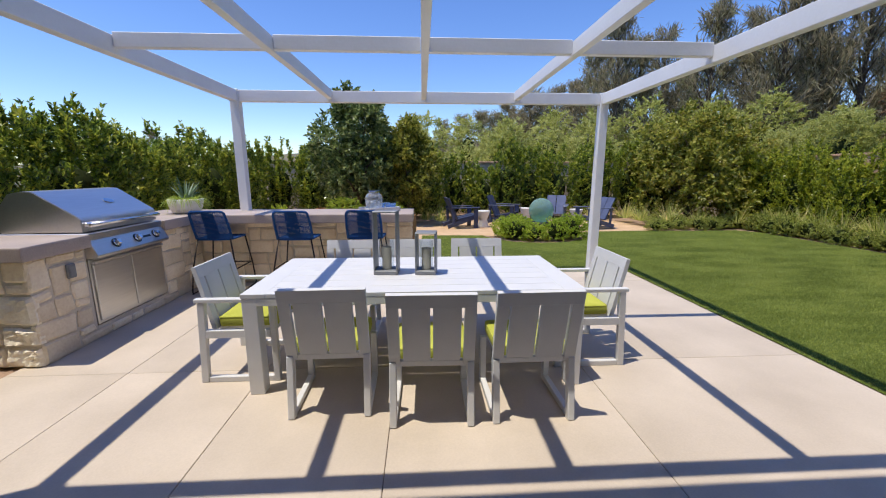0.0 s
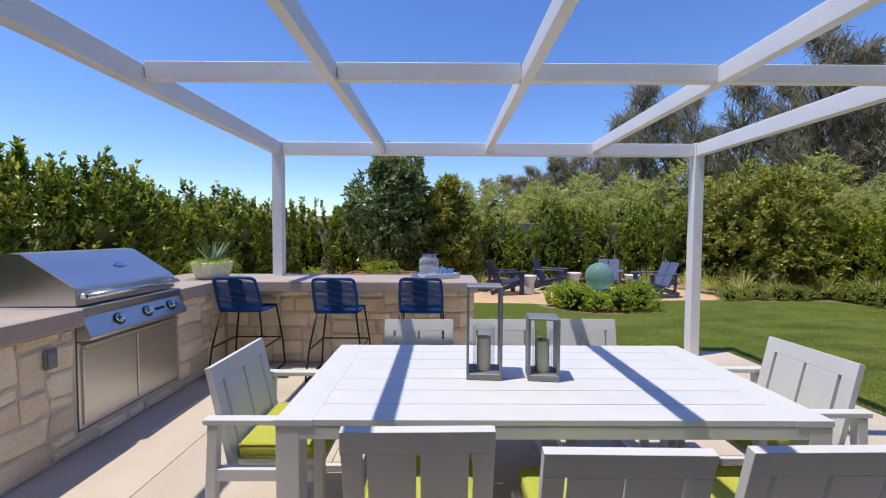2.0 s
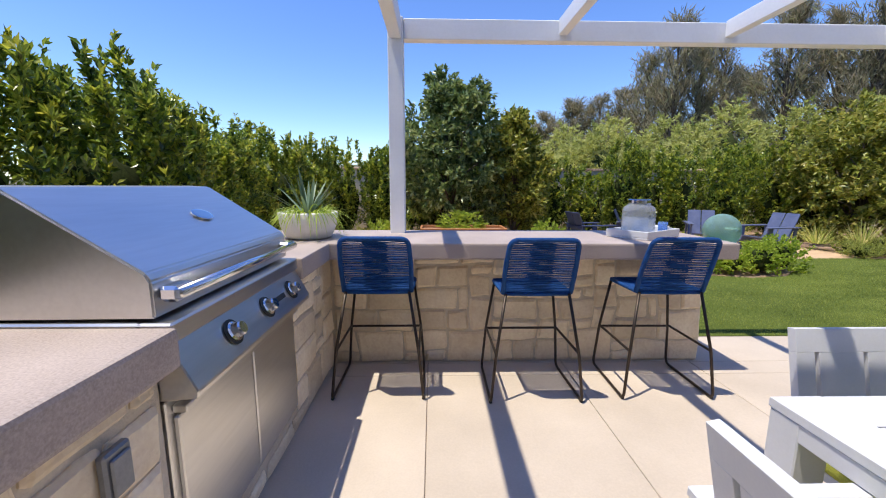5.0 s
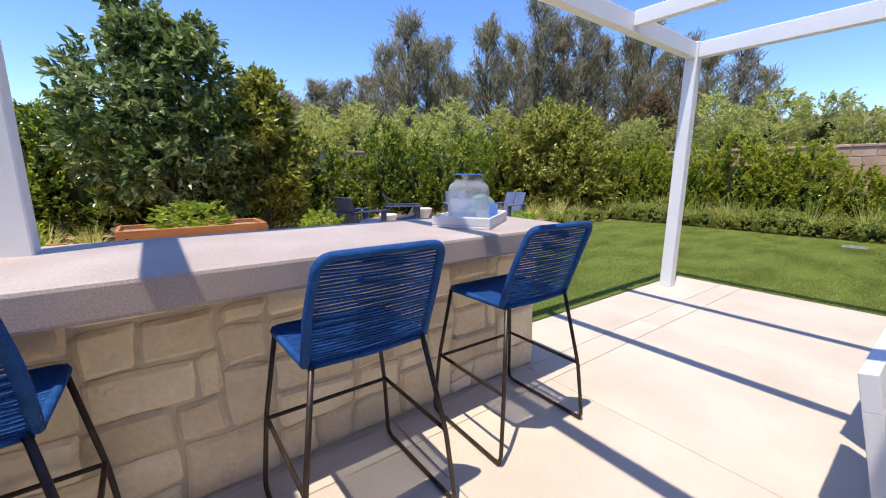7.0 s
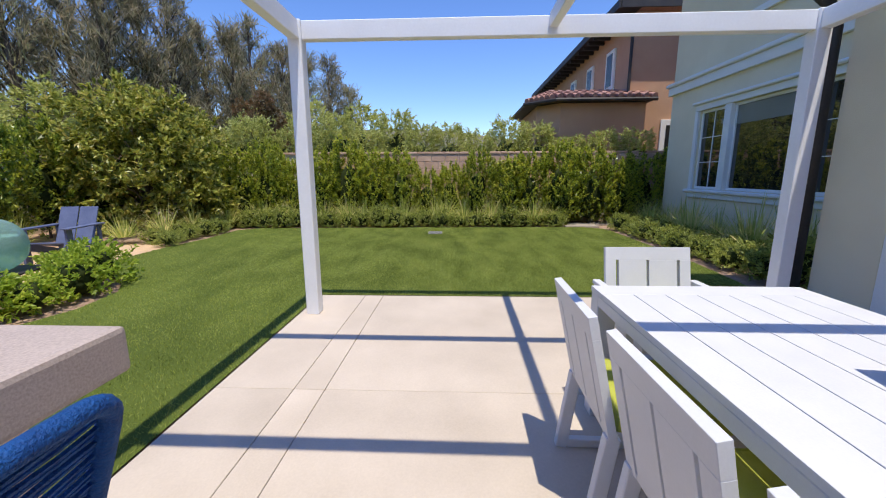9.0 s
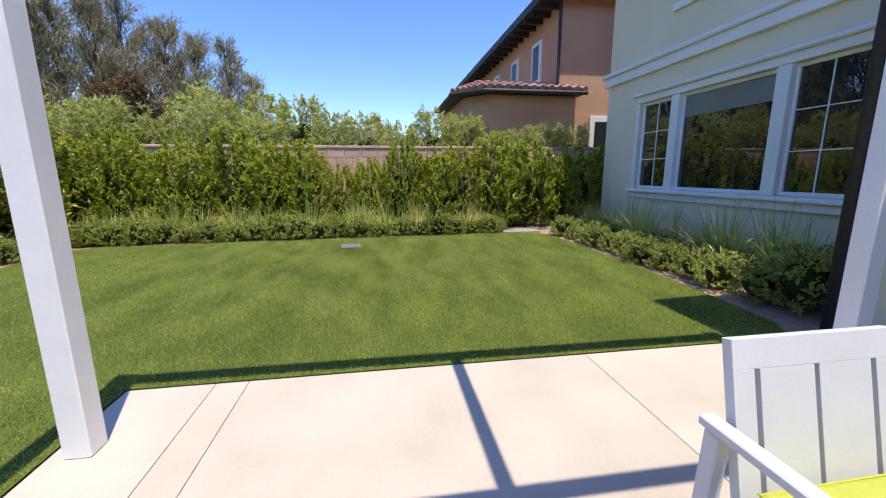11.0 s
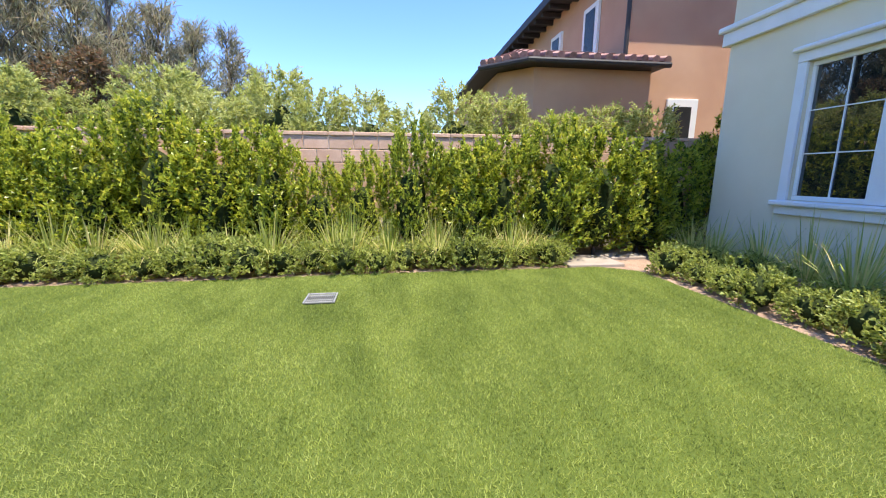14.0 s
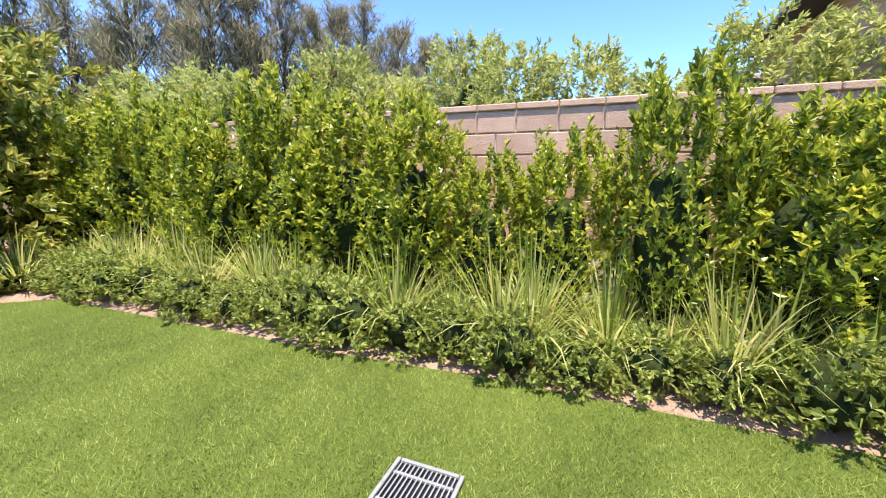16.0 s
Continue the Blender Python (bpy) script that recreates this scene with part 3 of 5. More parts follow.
def make_grill():
    g = thing("gas_grill", pose(-2.585, 4.33, 0), "stainless steel built-in gas grill with closed hood", "grill")
    y0, y1 = -0.505, 0.505
    part("firebox", box(-0.72, -0.03, y0, y1, 0.56, 0.985, 0.006), STEEL, g)
    # hood: side profile swept across
    prof = [(-0.70, 0.99), (-0.70, 1.10), (-0.655, 1.24), (-0.58, 1.335), (-0.46, 1.36), (-0.37, 1.355), (-0.015, 1.125), (0.0, 1.10), (0.0, 0.995)]
    bm = bmesh.new()
    a = [bm.verts.new((x, y0 + 0.012, z)) for x, z in prof]
    b = [bm.verts.new((x, y1 - 0.012, z)) for x, z in prof]
    bm.faces.new(a)
    bm.faces.new(list(reversed(b)))
    for k in range(len(prof)):
        q = (k + 1) % len(prof)
        bm.faces.new((a[q], a[k], b[k], b[q]))
    bmesh.ops.bevel(bm, geom=[e for e in bm.edges], offset=0.006, segments=2, affect="EDGES")
    hood = part("hood", bm, STEEL, g)
    tilt = math.degrees(math.atan2(0.23, 0.355))
    gm = Matrix.Translation((-0.19, 0.10, 1.2405)) @ pose(0, 0, 0, 0, tilt, 0)
    part("thermometer", lathe([(0.046, 0.0), (0.046, 0.006), (0.034, 0.008)], 20, m=gm @ Matrix.Diagonal((0.8, 1.25, 1, 1))), STEEL_BRIGHT, hood, "chrome hood thermometer")
    handle = part("handle", tube([(0.052, y0 + 0.04, 1.06), (0.052, y1 - 0.04, 1.06)], 0.017, 12), STEEL_BRIGHT, hood, "polished tubular handle", smooth=True)
    for y in (y0 + 0.075, y1 - 0.075):
        part("bracket", box(0.001, 0.058, y - 0.045, y + 0.045, 1.037, 1.083, 0.010), STEEL_BRIGHT, handle)
    part("drip_shelf", box(-0.05, 0.052, y0, y1, 0.925, 0.985, 0.006), STEEL, g)
    # sloping control panel
    bm = bmesh.new()
    pp = [(-0.04, 0.924), (0.035, 0.923), (0.108, 0.785), (0.103, 0.762), (-0.04, 0.748)]
    a = [bm.verts.new((x, y0, z)) for x, z in pp]
    b = [bm.verts.new((x, y1, z)) for x, z in pp]
    bm.faces.new(a)
    bm.faces.new(list(reversed(b)))
    for k in range(5):
        q = (k + 1) % 5
        bm.faces.new((a[q], a[k], b[k], b[q]))
    bmesh.ops.bevel(bm, geom=list(bm.edges), offset=0.004, segments=1, affect="EDGES")
    panel = part("control_panel", bm, STEEL, g)
    for y in (-0.23, 0.055, 0.335):
        km = Matrix.Translation((0.071, y, 0.856)) @ pose(0, 0, 0, 0, 62, 0)
        knob = part("knob", lathe([(0.036, 0.0), (0.036, 0.010), (0.028, 0.014), (0.026, 0.038), (0.021, 0.044)], 20, m=km), STEEL_BRIGHT, panel, "polished metal knob", smooth=False)
        part("bezel", lathe([(0.047, 0.0), (0.047, 0.005)], 20, m=km), BLACK, knob)
    part("badge", box(-0.003, 0.003, -0.055, 0.055, -0.012, 0.012, 0.002, m=Matrix.Translation((0.072, 0.195, 0.856)) @ pose(0, 0, 0, 0, -28, 0)), BLACK, panel)
    # doors under it
    part("door_frame", box(-0.07, 0.005, y0 + 0.005, y1 - 0.005, 0.13, 0.745, 0.004), STEEL, g)
    for a, b in ((y0 + 0.03, -0.006), (0.006, y1 - 0.03)):
        d = part("door", box(0.005, 0.024, a, b, 0.16, 0.69, 0.005), STEEL, g)
    part("pull_rail", box(0.005, 0.05, y0 + 0.03, y1 - 0.03, 0.70, 0.725, 0.004), STEEL, g)


make_grill()


# ---- dining set ----
def make_table():
    x0, x1, y0, y1 = -0.78, 1.57, 2.76, 3.865
    t = thing("dining_table", pose(0.395, 3.3125, 0), "white powder-coated slatted rectangular dining table", "table")
    hx, hy = (x1 - x0) / 2, (y1 - y0) / 2
    end = 0.16
    for s in (-1, 1):
        a, b = sorted((s * hx, s * (hx - end)))
        part("end_board", box(a, b, -hy, hy, 0.702, 0.73, 0.0015), WHITE_METAL, t)
    n = 7
    for k in range(n):
        a = -hy + 2 * hy * k / n
        part("slat", box(-hx + end + 0.0003, hx - end - 0.0003, a + 0.0025, a + 2 * hy / n - 0.0025, 0.704, 0.7298, 0.0012), WHITE_METAL, t)
    for s in (-1, 1):
        a, b = sorted((s * (hy - 0.004), s * (hy - 0.05)))
        part("apron", box(-hx + 0.1, hx - 0.1, a, b, 0.645, 0.701, 0.003), WHITE_METAL, t)
        a, b = sorted((s * (hx - 0.004), s * (hx - 0.05)))
        part("apron", box(a, b, -hy + 0.1, hy - 0.1, 0.645, 0.701, 0.003), WHITE_METAL, t)
    for sx in (-1, 1):
        for sy in (-1, 1):
            a, b = sorted((sx * (hx - 0.003), sx * (hx - 0.103)))
            c, d = sorted((sy * (hy - 0.003), sy * (hy - 0.103)))
            part("leg", box(a, b, c, d, 0.0, 0.701, 0.004), WHITE_METAL, t)


def make_chair(arms, m):
    """Faces +y."""
    label = "white slatted outdoor dining armchair with lime seat cushion" if arms else "white slatted outdoor dining chair with lime seat cushion"
    c = thing("dining_chair", m, label, "chair", "chairs round the table")
    w = 0.272 if arms else 0.258
    lean = 12.5
    back = Matrix.Translation((0, -0.195, 0.385)) @ pose(0, 0, 0, lean)
    top = 0.485
    part("top_rail", box(-w, w, -0.016, 0.016, top - 0.085, top, 0.0012, m=back), WHITE_METAL, c)
    stile = 0.068
    for s in (-1, 1):
        a, b = sorted((s * w, s * (w - stile)))
        part("stile", box(a, b, -0.016, 0.016, 0.0, top - 0.0852, 0.0012, m=back), WHITE_METAL, c)
    for s in (-1, 1):
        a, b = sorted((s * 0.008, s * (w - stile - 0.018)))
        part("slat", box(a, b, -0.0155, 0.0155, 0.03, top - 0.0852, 0.0012, m=back), WHITE_METAL, c)
    part("bottom_rail", box(-w + stile + 0.001, w - stile - 0.001, -0.014, 0.014, 0.0, 0.029, 0.003, m=back), WHITE_METAL, c)
    part("seat_frame", box(-w + 0.045, w - 0.045, -0.185, 0.235, 0.36, 0.395, 0.003), WHITE_METAL, c)
    bm = box(-w + 0.03, w - 0.03, -0.18, 0.25, 0.396, 0.475, 0.028, seg=3)
    for v in bm.verts:
        r = max(abs(v.co.x) / (w - 0.03), abs(v.co.y - 0.035) / 0.215)
        if v.co.z > 0.43:
            v.co.z += 0.012 * (1 - r)
    cushion = part("cushion", bm, LIME, c, "lime green seat cushion", smooth=True)
    part("piping", tube(rounded([(w - 0.034, -0.176, 0.470), (w - 0.034, 0.246, 0.470), (-w + 0.034, 0.246, 0.470), (-w + 0.034, -0.176, 0.470), (w - 0.034, -0.170, 0.470)], 0.03), 0.004, 5), LIME, cushion)
    for s in (-1, 1):
        x = s * (w - 0.022)
        if arms:
            x = s * (w + 0.042)
            part("arm", beam((x, -0.29, 0.628), (x, 0.27, 0.628), 0.05, 0.028), WHITE_METAL, c)
            part("rear_leg", beam((x, -0.275, 0.0), (x, -0.245, 0.613), 0.044, 0.05), WHITE_METAL, c)
            part("front_leg", beam((x, 0.245, 0.0), (x, 0.245, 0.613), 0.044, 0.044), WHITE_METAL, c)
            part("side_rail", beam((x, -0.235, 0.375), (x, 0.222, 0.375), 0.04, 0.06), WHITE_METAL, c)
            part("runner", beam((x, -0.245, 0.022), (x, 0.222, 0.022), 0.04, 0.043), WHITE_METAL, c)
        else:
            part("rear_leg", beam((x, -0.25, 0.0), (x, -0.195, 0.40), 0.042, 0.055), WHITE_METAL, c)
            part("front_leg", beam((x, 0.235, 0.0), (x, 0.235, 0.358), 0.042, 0.044), WHITE_METAL, c)
            part("runner", beam((x, -0.22, 0.022), (x, 0.212, 0.022), 0.04, 0.043), WHITE_METAL, c)
    return c


make_table()
side = make_chair(False, pose(-0.168, 2.735, 0, 0, 0, 1))
for m in (pose(0.484, 2.605, 0, 0, 0, -1), pose(1.107, 2.62, 0, 0, 0, 1), pose(-0.25, 3.805, 0, 0, 0, 180), pose(0.375, 3.82, 0, 0, 0, 181), pose(0.985, 3.84, 0, 0, 0, 179)):
    copy_thing(side, m)
end_chair = make_chair(True, pose(-0.90, 3.28, 0, 0, 0, -90))
copy_thing(end_chair, pose(1.74, 3.362, 0, 0, 0, 90))


# ---- bar stools ----
def make_stool(m):
    """Faces +y."""
    s = thing("bar_stool", m, "dark metal bar stool with blue woven rope seat", "bar stool", "stools at the bar")
    r = 0.0095
    for k in (-1, 1):
        side = [(k * 0.20, -0.175, 0.70), (k * 0.262, -0.24, 0.32), (k * 0.292, -0.265, 0.012), (k * 0.285, 0.26, 0.012), (k * 0.262, 0.245, 0.32), (k * 0.21, 0.215, 0.685)]
        part("leg_frame", tube(rounded(side, 0.045), r, 8), BRONZE, s, smooth=True)
        part("foot_cap", tube([(k * 0.2915, -0.255, 0.011), (k * 0.2915, -0.225, 0.011)], 0.011, 8), BLACK, s)
        part("side_rail", tube([(k * 0.2625, -0.237, 0.325), (k * 0.2605, 0.243, 0.325)], r * 0.9, 8), BRONZE, s)
    part("foot_rail", tube([(-0.2605, 0.243, 0.318), (0.2605, 0.243, 0.318)], r * 0.9, 8), BRONZE, s)
    # rope-bound seat and back frame
    back = rounded([(-0.215, -0.16, 0.70), (-0.217, -0.218, 0.87), (-0.203, -0.295, 1.055), (0.203, -0.295, 1.055), (0.217, -0.218, 0.87), (0.215, -0.16, 0.70)], 0.05, 6)
    part("back_rim", tube(back, 0.015, 9), BLUE_ROPE, s, "rope-wrapped rim", smooth=True)
    seat = rounded([(-0.215, -0.16, 0.70), (-0.225, 0.215, 0.695), (0.225, 0.215, 0.695), (0.215, -0.16, 0.70)], 0.05, 5)
    part("seat_rim", tube(seat, 0.0125, 8), BLUE_ROPE, s, "rope-wrapped rim", smooth=True)
    part("rear_rim", tube([(-0.21, -0.165, 0.695), (0.0, -0.178, 0.695), (0.21, -0.165, 0.695)], 0.012, 8), BLUE_ROPE, s, smooth=True)
    cords = bmesh.new()
    n = 29
    for k in range(n):
        t = (k + 0.5) / n
        z = 0.705 + 0.335 * t
        y = -0.165 - 0.115 * t
        half = 0.216 - 0.009 * t
        sag = 0.010 + 0.006 * t
        tube([(x * half, y - sag * (1 - x * x) + 0.003 * (k % 2), z + 0.0015 * math.sin(5 * x + k)) for x in (-1, -0.66, -0.33, 0, 0.33, 0.66, 1)], 0.0043, 5, cords)
        tube([(x * half, y + 0.013 - sag * (1 - x * x), z + 0.0058) for x in (-0.34 - 0.03 * (k % 3), -0.15, 0.15, 0.34 + 0.03 * (k % 2))], 0.0037, 5, cords)
    part("back_weave", cords, BLUE_ROPE, s, "horizontal blue cords")
    cords = bmesh.new()
    n = 34
    for k in range(n):
        t = (k + 0.5) / n
        y = -0.155 + 0.362 * t
        half = 0.213 + 0.010 * t
        pts = [(x * half, y, 0.703 - 0.022 * (1 - x * x) + 0.002 * (k % 2)) for x in (-1, -0.6, -0.2, 0.2, 0.6, 1)]
        tube(pts, 0.0042, 5, cords)
    part("seat_weave", cords, BLUE_ROPE, s, "blue cord seat")
    return s


stool = make_stool(pose(-2.165, 5.37, 0, 0, 0, 0))
copy_thing(stool, pose(-1.155, 5.315, 0, 0, 0, 0))
copy_thing(stool, pose(-0.285, 5.345, 0, 0, 0, -1))


# ---- garden walls ----
def make_block_wall(name, x0, y0, turn, length, height, label):
    """Coursed slump block with a cap; runs along its own x, its face at y = 0 looking to -y."""
    w = thing(name, pose(x0, y0, 0, 0, 0, turn), label, "wall")
    tagged(w, kind="structure")
    part("core", box(0, length, 0.02, 0.18, -0.1, height - 0.06), MORTAR, w, "mortar joints")
    return w


east_wall = make_block_wall("garden_wall_east", 11.05, 14.6, -90, 17.5, 1.975, "tan slump block garden wall behind the hedge")
north_wall = make_block_wall("garden_wall_north", -7.0, 14.6, 0, 18.2, 1.9, "tan slump block garden wall behind the hedge")


# ---- the house ----
def make_house():
    h = thing("house", pose(0, 0, 0), "sage stucco two-storey house with white trim", "house")
    tagged(h, kind="structure")
    wy, ex = -0.857, 10.2
    wx0, wx1, wz0, wz1 = 4.96, 8.92, 0.986, 2.715
    # window wall, with its opening
    part("wall_window_side", box(3.502, wx0, wy - 0.25, wy, -0.1, 6.3), STUCCO, h)
    part("wall_window_side", box(wx1, ex, wy - 0.25, wy, -0.1, 6.3), STUCCO, h)
    part("wall_below_window", box(wx0, wx1, wy - 0.25, wy, -0.1, wz0), STUCCO, h)
    part("wall_above_window", box(wx0, wx1, wy - 0.25, wy, wz1, 6.3), STUCCO, h)
    part("wall_east", box(ex - 0.25, ex, -9.0, wy - 0.252, -0.1, 6.3), STUCCO, h)
    # loggia wing that the walk starts from
    part("wall_loggia", box(2.90, 3.56, 0.35, 0.95, -0.1, 3.05, 0.02), STUCCO, h)
    part("wall_loggia", box(3.28, 3.50, wy - 0.25, 0.348, -0.1, 3.05), STUCCO, h)
    part("wall_loggia", box(-4.6, -2.6, 0.35, 0.95, -0.1, 3.05), STUCCO, h)
    part("wall_lintel", box(-2.598, 2.898, 0.35, 0.95, 2.602, 3.05), STUCCO, h)
    part("wall_loggia", box(-4.6, -4.35, -3.25, 0.348, -0.1, 3.05), STUCCO, h)
    part("wall_back", box(-4.6, 3.5, -3.5, -3.25, -0.1, 6.3), STUCCO, h)
    part("loggia_ceiling", box(-4.35, 3.28, -3.25, 0.35, 2.72, 2.8), ROOM, h)
    part("pilaster", box(2.66, 2.898, 0.33, 0.985, 0.0, 2.6, 0.02), TRIM_WHITE, h, "white door surround")
    part("pilaster", box(-2.60, -2.34, 0.33, 0.985, 0.0, 2.6, 0.02), TRIM_WHITE, h, "white door surround")
    part("base_band", box(2.902, 3.575, 0.952, 0.968, 0.0, 0.06, 0.004), STUCCO, h)
    # lean-to roof with eave over the patio end
    rb = bmesh.new()
    pr = [(1.40, 3.14), (1.40, 3.24), (-1.0, 3.95), (-3.3, 3.95), (-3.3, 3.84), (-1.0, 3.84)]
    a = [rb.verts.new((-4.8, y, z)) for y, z in pr]
    b = [rb.verts.new((3.80, y, z)) for y, z in pr]
    rb.faces.new(a)
    rb.faces.new(list(reversed(b)))
    for k in range(6):
        rb.faces.new((a[(k + 1) % 6], a[k], b[k], b[(k + 1) % 6]))
    part("roof_low", rb, TILE, h, "clay tile lean-to roof")
    part("wall_upper", box(-4.6, 3.29, -3.24, -1.2, 3.97, 6.3), STUCCO, h)
    part("gutter", box(-4.8, 3.80, 1.405, 1.50, 3.12, 3.22, 0.01), DARK_TIMBER, h, "dark metal gutter")
    part("downspout", tube(rounded([(3.60, 1.44, 3.10), (3.60, 1.06, 2.80), (3.60, 1.05, 0.04)], 0.12), 0.05, 10), DARK_TIMBER, h, "dark downspout", smooth=True)
    # cornice and trims
    part("cornice", box(3.51, ex + 0.10, wy, wy + 0.07, 3.27, 3.46, 0.008), TRIM_WHITE, h, "white moulded band")
    part("cornice_lip", box(3.51, ex + 0.15, wy, wy + 0.13, 3.462, 3.55, 0.02), TRIM_WHITE, h)
    part("cornice_return", box(ex, ex + 0.10, -3.0, wy - 0.003, 3.27, 3.50, 0.008), TRIM_WHITE, h)
    part("upper_roof", box(-5.2, ex + 0.7, -9.0, wy + 0.6, 6.3, 6.42), TILE, h)
    part("upper_window_trim", box(6.0, 8.2, wy, wy + 0.06, 4.18, 4.30, 0.006), TRIM_WHITE, h)
    win = part("window_1", box(wx0 - 0.12, wx1 + 0.12, wy + 0.0, wy + 0.055, wz1 + 0.0, wz1 + 0.125, 0.006), TRIM_WHITE, h, "large white-trimmed window with gridded side casements")
    part("window_crown", box(wx0 - 0.17, wx1 + 0.17, wy + 0.002, wy + 0.12, wz1 + 0.127, wz1 + 0.19, 0.018), TRIM_WHITE, win)
    part("window_sill", box(wx0 - 0.17, wx1 + 0.17, wy + 0.002, wy + 0.13, wz0 - 0.075, wz0 - 0.005, 0.018), TRIM_WHITE, win)
    part("window_apron", box(wx0 - 0.13, wx1 + 0.13, wy + 0.002, wy + 0.06, wz0 - 0.19, wz0 - 0.077, 0.008), TRIM_WHITE, win)
    for a, b in ((wx0 - 0.12, wx0 - 0.002), (wx1 + 0.002, wx1 + 0.12)):
        part("window_jamb", box(a, b, wy + 0.002, wy + 0.05, wz0 - 0.004, wz1 - 0.002, 0.006), TRIM_WHITE, win)
    for a, b in ((5.85, 6.05), (7.83, 8.03)):
        part("mullion", box(a, b, wy - 0.10, wy + 0.045, wz0, wz1 - 0.002, 0.006), TRIM_WHITE, win)
    for a, b in ((wx0, 5.85), (6.05, 7.83), (8.03, wx1)):
        part("window_frame", box(a + 0.002, b - 0.002, wy - 0.10, wy - 0.04, wz0 + 0.002, wz0 + 0.06, 0.004), TRIM_WHITE, win)
        part("window_frame", box(a + 0.002, b - 0.002, wy - 0.10, wy - 0.04, wz1 - 0.06, wz1 - 0.004, 0.004), TRIM_WHITE, win)
        for c, d in ((a + 0.002, a + 0.05), (b - 0.05, b - 0.002)):
            part("window_frame", box(c, d, wy - 0.10, wy - 0.04, wz0 + 0.062, wz1 - 0.062, 0.004), TRIM_WHITE, win)
        part("pane", box(a + 0.05, b - 0.05, wy - 0.075, wy - 0.067, wz0 + 0.06, wz1 - 0.06), WINDOW_GLASS, win, "dark reflecting glass")
        if b - a < 1.2:
            mid = (a + b) / 2
            part("muntin", box(mid - 0.007, mid + 0.007, wy - 0.066, wy - 0.05, wz0 + 0.06, wz1 - 0.06), TRIM_WHITE, win)
            for k in (1, 2):
                z = wz0 + 0.06 + k * (wz1 - wz0 - 0.12) / 3
                part("muntin", box(a + 0.05, b - 0.05, wy - 0.066, wy - 0.051, z - 0.007, z + 0.007), TRIM_WHITE, win)
        else:
            part("blind", box(a + 0.05, b - 0.05, wy - 0.066, wy - 0.062, wz1 - 0.42, wz1 - 0.06), SHADE_CLOTH, win, "lowered pale roller shade, colour dimmed as behind glass")
    part("room_behind", box(4.0, 9.8, -3.2, -2.0, -0.1, 3.2), ROOM, h)


make_house()


# ---- the neighbour's house ----
def make_neighbour():
    h = thing("neighbour_house", pose(0.12, 0.82, 0.0), "tan stucco neighbouring house with clay tile roofs", "house")
    cx, cy = 13.25, -1.85
    part("wall", box(cx, 27, -16, cy, -0.2, 6.6), TAN_STUCCO, h)
    part("wing_wall", plate([(12.95, -2.3), (12.95, 0.45), (13.6, 1.1), (17.0, 1.1), (17.0, -2.3)], -0.2, 3.62), TAN_STUCCO, h)
    # main roof: eave along the north side, dark rafter tails under it
    part("roof", plate([(cx - 0.5, cy + 0.65), (27.5, cy + 0.65), (27.5, -16), (cx - 0.5, -16)], 6.45, 6.58), TILE, h)
    part("fascia", box(cx - 0.52, 27.5, cy + 0.652, cy + 0.72, 6.36, 6.6), DARK_TIMBER, h, "dark eave")
    part("soffit", box(cx - 0.5, 27.4, cy + 0.002, cy + 0.64, 6.38, 6.448), DARK_TIMBER, h)
    for k in range(22):
        x = cx + 0.2 + k * 0.62
        part("rafter_tail", box(x, x + 0.1, cy + 0.002, cy + 0.62, 6.24, 6.378), DARK_TIMBER, h)
    part("west_fascia", box(cx - 0.56, cx - 0.505, -16, cy + 0.65, 6.36, 6.6), DARK_TIMBER, h)
    part("downspout", tube([(cx - 0.03, cy + 0.05, 3.9), (cx - 0.03, cy + 0.05, 6.4)], 0.05, 8), DARK_TIMBER, h)
    # windows of the north face and the west face
    for x in (14.6, 16.9, 19.4):
        w = part("window", box(x, x + 0.8, cy + 0.002, cy + 0.09, 4.35, 5.75, 0.01), TRIM_WHITE, h, "white-framed upstairs window")
        part("pane", box(x + 0.14, x + 0.66, cy + 0.092, cy + 0.10, 4.5, 5.62), FAR_GLASS, w)
    w = part("window", box(cx - 0.07, cx - 0.002, -3.75, -2.95, 1.75, 3.1, 0.01), TRIM_WHITE, h, "white-framed window")
    part("pane", box(cx - 0.08, cx - 0.072, -3.58, -3.12, 1.8, 2.92), FAR_GLASS, w)
    # low wing roof of barrel tiles
    z0 = 3.66
    roof = part("wing_roof", plate([(12.55, -2.45), (12.55, 0.7), (13.4, 1.55), (17, 1.55), (17, -1.9), (13.3, -1.9), (13.3, -2.45)], z0 - 0.02, z0 + 0.05), DARK_TIMBER, h, "dark eave board")
    part("gutter", tube([(12.52, -2.45, z0 - 0.01), (12.52, 0.72, z0 - 0.01), (13.38, 1.58, z0 - 0.01)], 0.06, 8), DARK_TIMBER, roof)

    def barrel(a, b, mat=TILE):
        a, b = Vector(a), Vector(b)
        d = (b - a)
        n = max(1, round(d.length / 0.38))
        for k in range(n):
            p, q = a + d * (k / n), a + d * ((k + 1.12) / n)
            part("roof_tile", tube([p + Vector((0, 0, 0.02)), q], [0.085, 0.07], 8), mat, roof)
    for k in range(12):
        y = -2.38 + k * 0.268
        barrel((12.52, y, z0 + 0.075), (13.75, y, z0 + 0.46))
    for k in range(6):
        f = (k + 0.5) / 6
        barrel((12.56 + 0.86 * f, 0.73 + 0.84 * f, z0 + 0.075), (13.75 + 0.5 * f, 0.63 + 0.1 * f, z0 + 0.46))
    part("wing_roof_plane", plate([(13.0, -2.4), (13.0, 0.75), (13.55, 1.3), (16.8, 1.3), (16.8, -1.87), (13.28, -1.87), (13.28, -2.4)], z0 + 0.051, z0 + 0.20), TILE, roof)
